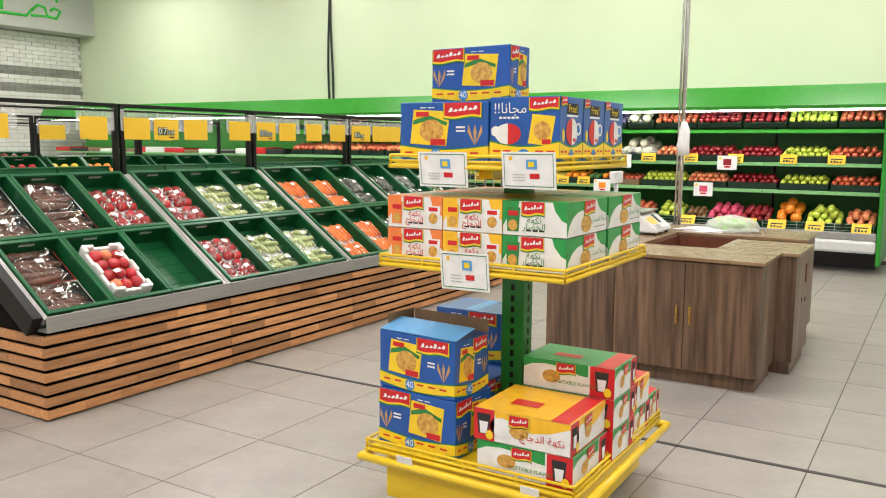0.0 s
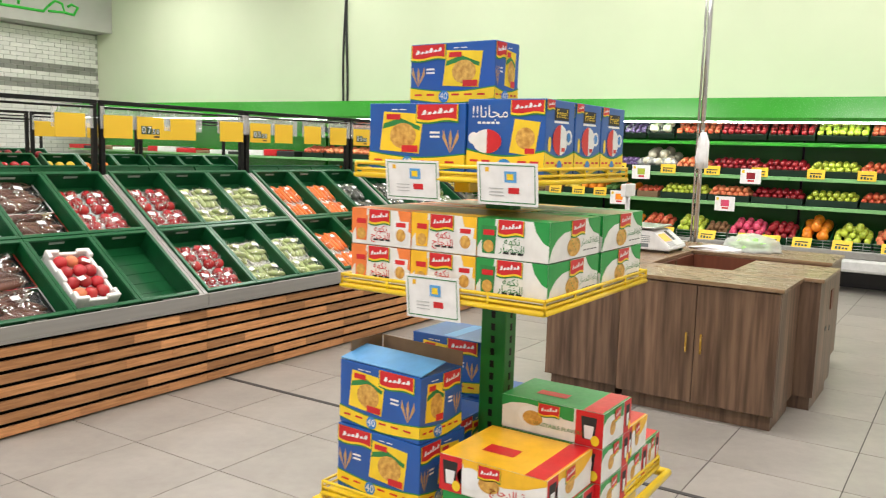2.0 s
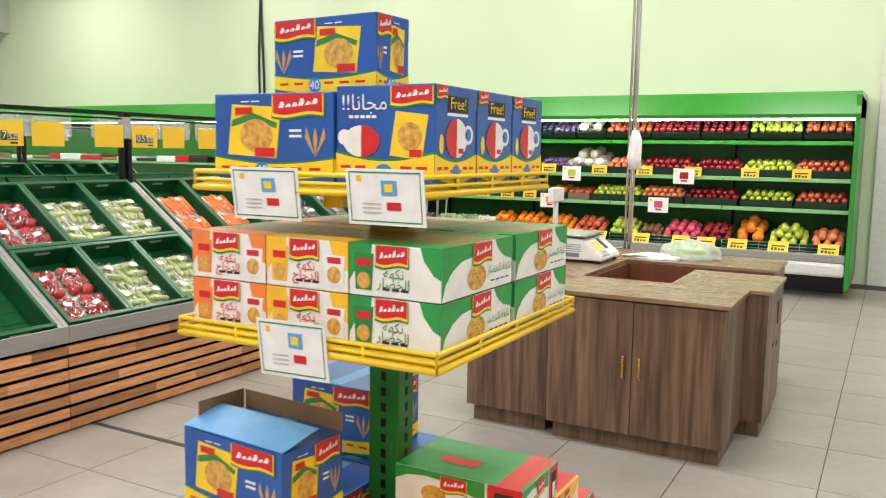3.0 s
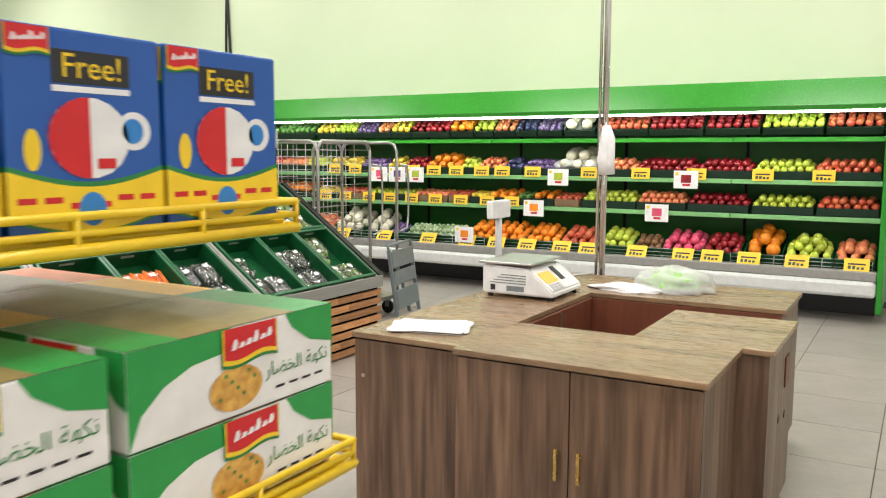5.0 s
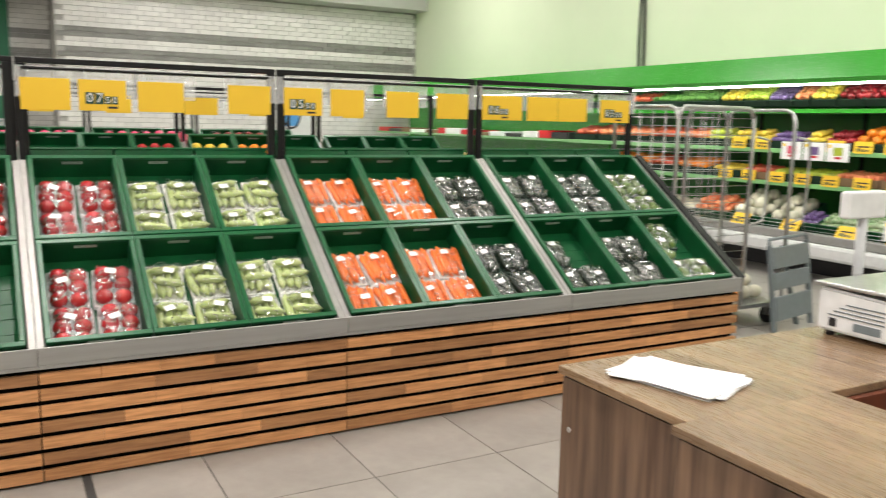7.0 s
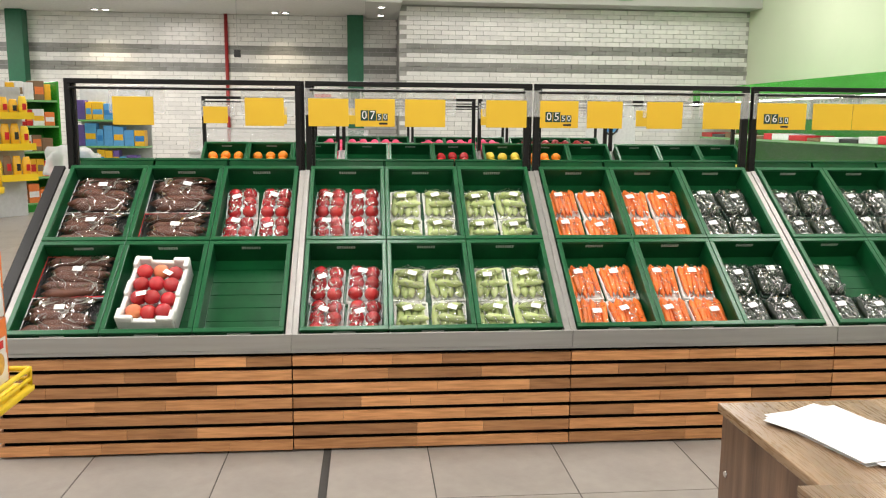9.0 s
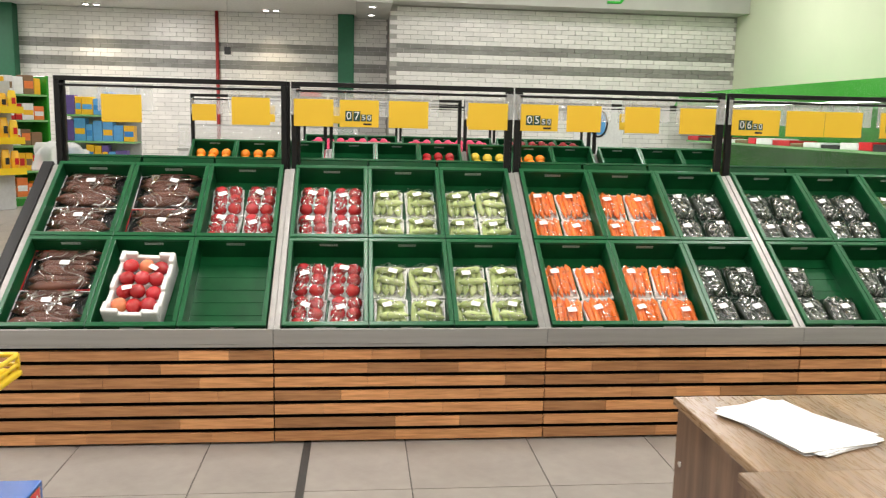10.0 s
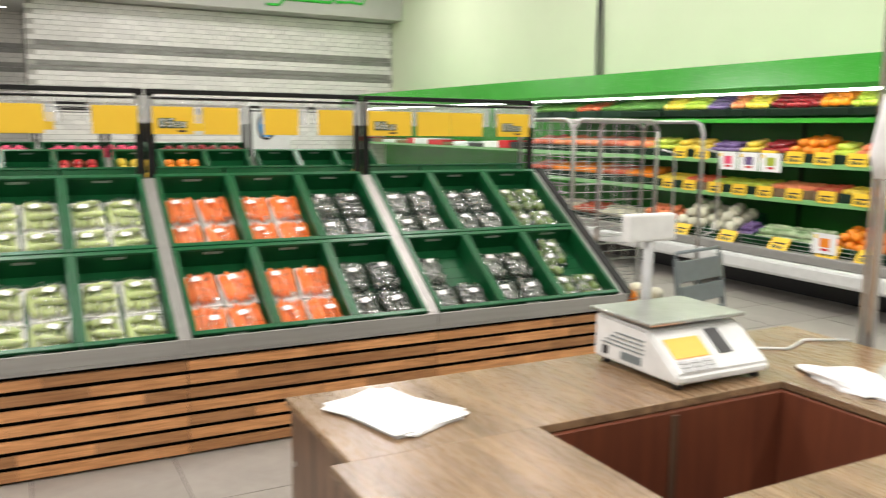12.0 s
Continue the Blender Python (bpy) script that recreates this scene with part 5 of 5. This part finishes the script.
    mats = {"red": M_PRED, "yellow": M_PYEL, "green": M_PGREEN, "white": M_PWHITE, "noodle": M_NOODLE, "wheat": M_CTAPE if style in ("orange", "yellow", "green") else M_WHEAT, "black": M_INK, "main": main, "blue": M_PBLUE,
            "ltblue": M_LTBLUE, "red2": M_PRED}
    nm = {"red": "logo_panel", "yellow": "yellow_print", "green": "green_print", "white": "white_print", "noodle": "noodle_picture", "wheat": "wheat_print", "black": "dark_print", "main": "colour_field", "blue": "badge", "ltblue": "sealing_tape", "red2": "red_print"}
    for P in sides:
        for k, bm in P.items():
            if bm.faces:
                part(nm[k], bm, mats[k], e)
            else:
                bm.free()
    for body_, size, mm, ma in letters:
        part("lettering", text_bm(body_, size, mm), ma, e)
    return e


def T(x, y, z, rz=0):
    return pose(x, y, z, 0, 0, rz)


SOUP = {"orange": "flat white and orange soup noodle carton", "yellow": "flat white and yellow soup noodle carton", "green": "flat white and green soup noodle carton"}
for layer in range(2):
    for c in range(2):
        for k, st in enumerate(("green", "yellow", "orange")):
            carton(T(0.155 + 0.396 * c, -2.748 + 0.246 * k, 0.985 + 0.122 * layer), 0.372, 0.243, 0.12, st, SOUP[st] + " on yellow tray", group="soup cartons")
NB = "blue noodle carton with yellow band and red logo"
carton(T(0.25, -2.39, 1.355), 0.22, 0.385, 0.222, "blue", NB, seed=0)
carton(T(0.50, -2.37, 1.355), 0.26, 0.34, 0.222, "blue", NB, seed=0)
for k in range(3):
    c = carton(T(0.258 + 0.216 * k, -2.668, 1.355), 0.208, 0.275, 0.235, "free", "blue noodle carton offering a free cup", group="free cup cartons")
carton(T(0.505, -2.345, 1.592, -4), 0.15, 0.375, 0.215, "blue", NB, seed=1)

# lower deck
carton(T(0.105, -2.35, 0.257, -3), 0.25, 0.36, 0.225, "blue", NB + " on lower deck", seed=1)
opened = carton(T(0.105, -2.345, 0.484, -5), 0.222, 0.36, 0.22, "blue", "opened blue noodle carton with raised brown flaps", seed=0)
part("flap", B(0.0, 0.0, 0.0, 0.13, 0.36, 0.003, m=pose(0.002, 0, 0.223, 0, -12, 0)), M_LTBLUE, opened, "light blue printed flap")
part("flap", B(0.217, 0.0, 0.22, 0.221, 0.36, 0.27), M_CBROWN, opened, "brown cardboard flap standing up")
part("flap", B(0.05, 0.358, 0.22, 0.21, 0.361, 0.275), M_CBROWN, opened)
carton(T(0.40, -2.30, 0.257), 0.25, 0.30, 0.215, "blue", NB + " behind", seed=1)
carton(T(0.66, -2.30, 0.257), 0.34, 0.30, 0.215, "blue", NB + " behind", seed=0)
carton(T(0.69, -2.23, 0.474), 0.26, 0.33, 0.22, "blue", NB + " stacked behind post", seed=0)
CUPG = "white and green soup carton with free flask picture"
CUPY = "white and orange soup carton with free flask picture"
carton(T(0.09, -2.82, 0.257), 0.325, 0.37, 0.115, "veg", CUPG, group="flask cartons")
carton(T(0.085, -2.81, 0.374), 0.325, 0.37, 0.115, "chick", CUPY, group="flask cartons")
for k in range(3):
    carton(T(0.42, -2.84, 0.257 + 0.117 * k), 0.24, 0.37, 0.115, "veg", CUPG + " in a stack", group="flask cartons")
carton(T(0.67, -2.83, 0.257), 0.22, 0.37, 0.115, "veg", CUPG, group="flask cartons")
carton(T(0.67, -2.83, 0.374), 0.20, 0.37, 0.115, "chick", CUPY, group="flask cartons")
carton(T(0.90, -2.82, 0.257), 0.15, 0.37, 0.115, "veg", CUPG, group="flask cartons")


def tower_sign(y, z, x, turn, w=0.225, h=0.145, tint=M_PYEL):
    e = thing("offer_sign", pose(x, y, z, 8, 0, -90 + turn), "white offer sheet clipped to yellow tray rail", "sign", "offer sheets")
    part("sheet", B(-w / 2, -0.001, -h, w / 2, 0.001, 0.0), M_PAPER, e)
    bm = bmesh.new()
    for a in ((-w * 0.45, -h * 0.94, w * 0.45, -h * 0.92), (-w * 0.45, -h * 0.07, w * 0.45, -h * 0.05), (-w * 0.46, -h * 0.94, -w * 0.45, -h * 0.05), (w * 0.45, -h * 0.94, w * 0.46, -h * 0.05)):
        box(bm, a[0], -0.0022, a[1], a[2], -0.0014, a[3])
    part("border_print", bm, M_PGREEN, e)
    part("picture", B(-w * 0.04, -0.0026, -h * 0.46, w * 0.16, -0.0016, -h * 0.2), M_LTBLUE, e)
    part("picture", B(w * 0.0, -0.0034, -h * 0.40, w * 0.11, -0.0027, -h * 0.26), tint, e)
    part("price_print", B(w * 0.02, -0.0026, -h * 0.72, w * 0.2, -0.0016, -h * 0.58), M_PRED, e)
    part("corner_print", B(-w * 0.36, -0.0026, -h * 0.22, -w * 0.30, -0.0016, -h * 0.12), M_CYELLOW, e)
    for i in range(3):
        part("text_bar", B(-w * 0.3, -0.0026, -h * (0.62 + 0.08 * i), -w * 0.06, -0.0016, -h * (0.60 + 0.08 * i)), M_WHITEPLD, e)


tower_sign(-2.255, 1.392, TX - 0.40, 3, 0.20, 0.128)
tower_sign(-2.60, 1.396, TX - 0.40, 2, 0.20, 0.128)
tower_sign(-2.39, 1.042, TX - 0.468, 4, 0.19, 0.14)
for x, y in ((TX - 0.505, -2.16), (TX - 0.505, -2.68)):
    t = thing("shelf_ticket", pose(x, y, 0.255, 15, 0, -90), "small blank white ticket on yellow rail", "price ticket", "white tickets")
    part("card", B(-0.035, -0.001, -0.06, 0.035, 0.001, 0.0), M_PAPER, t)

# ---- roll cage and folded step ----
rc = thing("roll_cage", pose(5.05, 0.62, 0), "galvanised wire roll cage trolley holding produce", "trolley")
L_, D_, H_ = 1.12, 0.62, 1.55
part("base", B(0, 0, 0.14, L_, D_, 0.17, bev=0.005), M_GALV, rc)
for x in (0.06, L_ - 0.06):
    for y in (0.06, D_ - 0.06):
        part("castor", tube(bmesh.new(), [(x - 0.015, y, 0.06), (x + 0.015, y, 0.06)], 0.06, 14), M_BLACKPL, rc)
        part("castor_fork", B(x - 0.022, y - 0.02, 0.06, x + 0.022, y + 0.02, 0.14), M_GALV, rc)


def hoop(pts, r=0.014):
    return tube(bmesh.new(), pts, r, 8)


for x in (0.0, L_ - 0.42, L_):
    part("end_hoop", hoop([(x, 0, 0.17), (x, 0, H_ - 0.08), (x, 0.03, H_ - 0.02), (x, 0.08, H_), (x, D_ - 0.08, H_), (x, D_ - 0.03, H_ - 0.02), (x, D_, H_ - 0.08), (x, D_, 0.17)]), M_GALV, rc)
part("rear_hoop", hoop([(0, D_, H_ - 0.06), (0.06, D_, H_), (L_ - 0.06, D_, H_), (L_, D_, H_ - 0.06)]), M_GALV, rc)
part("front_hoop", hoop([(0.0, 0, H_ - 0.06), (0.05, 0, H_), (L_ - 0.47, 0, H_), (L_ - 0.42, 0, H_ - 0.06)]), M_GALV, rc)
for x in (L_ - 0.40, L_ + 0.02):
    part("grab_handle", hoop([(x, -0.02, 0.75), (x + 0.09, -0.04, 0.78), (x + 0.11, -0.04, 0.9), (x + 0.11, -0.04, 1.25), (x + 0.09, -0.04, 1.34), (x, -0.02, 1.36)], 0.009), M_GALV, rc)
for nm_, plane in (("rear_mesh", 0), ("side_mesh", 1), ("front_mesh", 2)):
    bm = bmesh.new()
    if plane in (0, 2):
        yy, xe = (D_, L_) if plane == 0 else (0.0, L_ - 0.42)
        for k in range(1, 24):
            tube(bm, [(0, yy, 0.17 + k * 0.057), (xe, yy, 0.17 + k * 0.057)], 0.0028, 4)
        for k in range(1, int(xe / 0.12)):
            tube(bm, [(k * 0.12, yy, 0.17), (k * 0.12, yy, H_ - 0.02)], 0.0028, 4)
    else:
        for xx in (0.0,):
            for k in range(1, 24):
                tube(bm, [(xx, 0, 0.17 + k * 0.057), (xx, D_, 0.17 + k * 0.057)], 0.0028, 4)
            for k in range(1, 5):
                tube(bm, [(xx, k * 0.124, 0.17), (xx, k * 0.124, H_ - 0.02)], 0.0028, 4)
    part(nm_, bm, M_GALV, rc)
for k, kind in enumerate(("white", "red", "orange", "white")):
    loose_heap(pose(5.05 + 0.16 + 0.26 * k, 0.93, 0.172), kind, 0.055, 2, 4, 0.22, 0.46, "loose produce lying in the roll cage", layers=2, seed=70 + k)

st = thing("folding_step", pose(5.88, 0.42, 0, -8, 0, 12), "folded grey metal step stool leaning beside cage", "step stool")
for x in (0.0, 0.54):
    part("rail", B(x - 0.015, -0.015, 0, x + 0.015, 0.015, 0.62, bev=0.004), M_GREYPL, st)
for z, hgt in ((0.08, 0.17), (0.30, 0.12), (0.45, 0.15)):
    part("tread", B(0.016, -0.02, z, 0.524, 0.012, z + hgt, bev=0.006), M_GREYPL, st)
part("top_bar", tube(bmesh.new(), [(0, 0, 0.61), (0.0, 0, 0.66), (0.54, 0, 0.66), (0.54, 0, 0.61)], 0.012, 8), M_GREYPL, st)
part("rear_leg", B(0.40, 0.03, 0.0, 0.43, 0.055, 0.6, m=pose(0, 0, 0, -8, 0, 0)), M_GREYPL, st)

# ---- far side of the hall ----
def gondola(m, length, levels, label, colors, seed, end=True, frame_paint=None):
    e = thing("gondola_shelf", m, label, "shelving", "gondola shelves")
    part("back", B(0, 0.44, 0, length, 0.47, 2.0), frame_paint or M_GREEN_D, e)
    part("plinth", B(0, 0, 0, length, 0.44, 0.12), frame_paint or M_GREEN_D, e)
    if end:
        part("end_panel", B(length, 0, 0, length + 0.04, 0.5, 2.05, bev=0.01), M_GREEN, e)
    rnd = random.Random(seed)
    for z in levels:
        part("shelf", B(0, 0, z - 0.03, length, 0.44, z), M_SHELFEDGE, e)
        x = 0.03
        while x < length - 0.15:
            w, hh = rnd.uniform(0.10, 0.2), rnd.uniform(0.2, 0.3) * (1.35 if not end else 1.0)
            g = thing("packet", m @ pose(x, 0.03, z + 0.001), "upright packet on the gondola shelf", "packet", "shelf packets")
            part("pack_body", B(0, 0, 0, w - 0.008, 0.2, hh, bev=0.008), rnd.choice(colors), g)
            part("pack_panel", B(0.01, -0.0015, hh * 0.3, w - 0.02, 0.0, hh * rnd.uniform(0.55, 0.8)), rnd.choice(colors), g)
            x += w
    return e


PW = [M_PWHITE, M_PWHITE, M_CYELLOW, M_PRED, M_CORANGE, M_CBROWN, M_PWHITE]
gondola(pose(-5.45, 7.62, 0, 0, 0, 52), 3.4, (0.14, 0.55, 0.95, 1.35, 1.75), "green gondola full of white packets", PW, 3)
gondola(pose(-3.45, 11.2, 0), 1.2, (0.55, 1.0, 1.45), "shelf of blue and purple juice packs", [M_LTBLUE, M_PURPLE, M_LTBLUE, M_CYELLOW, M_PBLUE], 5, False, M_WHITEPLD)
HOOKS = pose(-3.78, 9.22, 0, 0, 0, -38)
yd = thing("hook_display", HOOKS, "yellow side display stacked with snack bags", "display stand")
part("panel", B(-0.03, -0.3, 0, 0.03, 0.3, 1.92, bev=0.01), M_WHITEPLD, yd)
for z in (0.55, 1.0, 1.45):
    part("tray", B(0.03, -0.3, z, 0.35, 0.3, z + 0.03), M_YEL, yd)
    part("tray_front", B(0.335, -0.3, z + 0.03, 0.35, 0.3, z + 0.10), M_YEL, yd)
rnd = random.Random(21)


def snack_bag(m, h, paint, patch):
    """A pillow bag with crimped ends and a printed patch."""
    e = thing("snack_bag", m, "glossy snack bag on yellow tray", "bag", "snack bags")
    bm = bmesh.new()
    tube(bm, [(0.0, 0.0, h * t) for t in (0.0, 0.06, 0.2, 0.5, 0.8, 0.94, 1.0)], [0.05, 0.054, 0.064, 0.068, 0.064, 0.054, 0.05], 12)
    for v in bm.verts:
        k = min(1.0, min(v.co.z, h - v.co.z) / (h * 0.3))
        v.co.x *= 0.12 + 0.6 * k
    part("pouch", bm, paint, e)
    part("print_patch", B(0.046, -0.03, h * 0.35, 0.051, 0.03, h * 0.65, bev=0.002), patch, e)


for z in (0.581, 1.031, 1.481):
    for k in range(4):
        snack_bag(HOOKS @ pose(0.2, -0.22 + 0.145 * k, z), rnd.uniform(0.26, 0.38), (M_CYELLOW, M_PYEL, M_CBROWN, M_CYELLOW)[(k + int(z * 2)) % 4], (M_BLACKPL, M_PRED)[k % 2])

cc = thing("serve_over_counter", pose(-1.6, 11.6, 0), "stainless serve-over cold counter with glass front", "counter")
part("cabinet", B(0, 0, 0, 3.2, 0.8, 0.85, bev=0.01), M_WHITEPL, cc)
part("worktop", B(-0.02, -0.02, 0.851, 3.22, 0.82, 0.90, bev=0.005), M_GALV, cc)
part("glass", B(0, 0.0, 0.901, 3.2, 0.008, 1.30), M_SLEEVE, cc)
part("glass_rail", B(0, 0.0, 1.301, 3.2, 0.05, 1.33), M_GALV, cc)
part("goods", B(0.1, 0.2, 0.901, 3.1, 0.6, 0.98, bev=0.02), M_PWHITE, cc)
tagged(part("red_poster", B(0.35, FAR_Y - 0.03, 1.35, 0.85, FAR_Y - 0.012, 2.0), M_PRED), "plain red poster on the brick wall", "poster")
dr = thing("door_1", pose(5.9, BR_Y - 0.05, 0), "white double-swing door with round black-rimmed window", "door", kind="structure")
part("leaf", B(0, 0, 0, 1.0, 0.045, 2.0, bev=0.005), M_WHITEPL, dr)
part("window_ring", tube(bmesh.new(), [(0.5 + 0.17 * math.cos(a), -0.01, 1.5 + 0.26 * math.sin(a)) for a in np.linspace(0, 2 * math.pi, 24)], 0.02, 6), M_BLACKPL, dr)
part("window_pane", B(0.36, -0.004, 1.28, 0.64, -0.001, 1.72), M_LTBLUE, dr)
cam_fix = thing("security_camera", pose(-0.75, 9.9, 3.44), "small white and black ceiling security camera", "security camera")
part("arm", tube(bmesh.new(), [(0.1, 0, 0.11), (0.1, 0, 0.0), (0, 0, -0.02)], 0.015, 8), M_WHITEPL, cam_fix)
part("camera_body", B(-0.16, -0.035, -0.055, 0.02, 0.035, 0.01, bev=0.01), M_BLACKPL, cam_fix)
hs = thing("hanging_sensor", pose(-0.55, 10.6, 2.55), "small black box hung on a wire", "sensor")
part("box", B(-0.05, -0.04, -0.06, 0.05, 0.04, 0.06, bev=0.005), M_BLACKPL, hs)
part("wire", tube(bmesh.new(), [(0, 0, 0.06), (0, 0, 0.99)], 0.004, 5), M_GALV, hs)
crumpled("plastic_bag", pose(-0.02, 1.15, 1.16), 0.16, 0.10, 0.14, M_BAG, "crumpled clear plastic bag caught on the stand end", 13)

# ---- floor tiles ----
floor = bpy.data.objects["floor"]
TS = 0.575


def tile_mesh(w, d):
    return mesh_of("floor_tile", B(-w / 2 + 0.0025, -d / 2 + 0.0025, -0.004, w / 2 - 0.0025, d / 2 - 0.0025, 0.0, bev=0.0008), M_TILE)


full, cutl, cutr = tile_mesh(TS, TS), tile_mesh(0.425, TS), tile_mesh(0.435, TS)
stuff_bm = bmesh.new()
n_tiles = 0
for iy in range(-15, 25):
    yc = -0.515 - TS / 2 + iy * TS
    if yc < -8.7 or yc > 13.9:
        continue
    cols = [(1.85 + TS * (k + 0.5), full) for k in range(12)] + [(0.96 - TS * (k + 0.5), full) for k in range(16)] + [(1.1725, cutl), (1.6325, cutr)]
    for xc, me in cols:
        w = TS if me is full else (0.425 if me is cutl else 0.435)
        if -2.3 < xc < 7.6 and -4.6 < yc < 0.2 and n_tiles < 298:
            piece("tile", me, floor, pose(xc, yc, 0))
            n_tiles += 1
        else:
            box(stuff_bm, xc - w / 2 + 0.0025, yc - TS / 2 + 0.0025, -0.004, xc + w / 2 - 0.0025, yc + TS / 2 - 0.0025, 0.0)
tagged(part("floor_tile_field", stuff_bm, M_TILE, floor), "grey porcelain floor tiles further off", kind="stuff")
part("expansion_joint", B(1.387, -8.9, -0.0035, 1.413, 13.9, 0.0015), M_BLACKJOINT, floor, "black expansion joint strip")

# ---- wall bricks ----
def brick_rows(wall_name, x0, x1, y, z0, z1, singles):
    wall = bpy.data.objects[wall_name]
    bw, bh, g = 0.27, 0.0865, 0.004
    white, grey = bmesh.new(), bmesh.new()
    mw, mg = [mesh_of("brick", B(-bw / 2 + g, -0.012, -bh / 2 + g, bw / 2 - g, 0.011, bh / 2 - g), q) for q in (M_BRICK_W, M_BRICK_G)]
    n = 0
    for r in range(1, int((z1 - z0) / bh)):
        z = z0 + (r + 0.5) * bh
        isg = r in (28, 29, 32, 33)
        x = x0 + (bw / 2 if r % 2 else 0)
        while x + bw / 2 < x1:
            if z > 1.75 and n < singles:
                piece("brick", mg if isg else mw, wall, pose(x + bw / 2, y, z))
                n += 1
            else:
                box(grey if isg else white, x + g, y - 0.012, z - bh / 2 + g, min(x + bw, x1) - g, y + 0.011, z + bh / 2 - g)
            x += bw
    tagged(part("brick_field", white, M_BRICK_WI, wall), "white glazed bricks", kind="stuff")
    if grey.faces:
        tagged(part("brick_stripe", grey, M_BRICK_GI, wall), "grey glazed brick stripes", kind="stuff")


brick_rows("wall_north", 2.2, W_X - 0.01, BR_Y, 0.0, 3.66, 290)
brick_rows("wall_far", -8.9, 2.19, FAR_Y, 0.0, 3.55, 0)
bpy.data.objects.remove(CRATE.children[0]), [bpy.data.objects.remove(o) for o in list(CRATE.children)], bpy.data.objects.remove(CRATE)
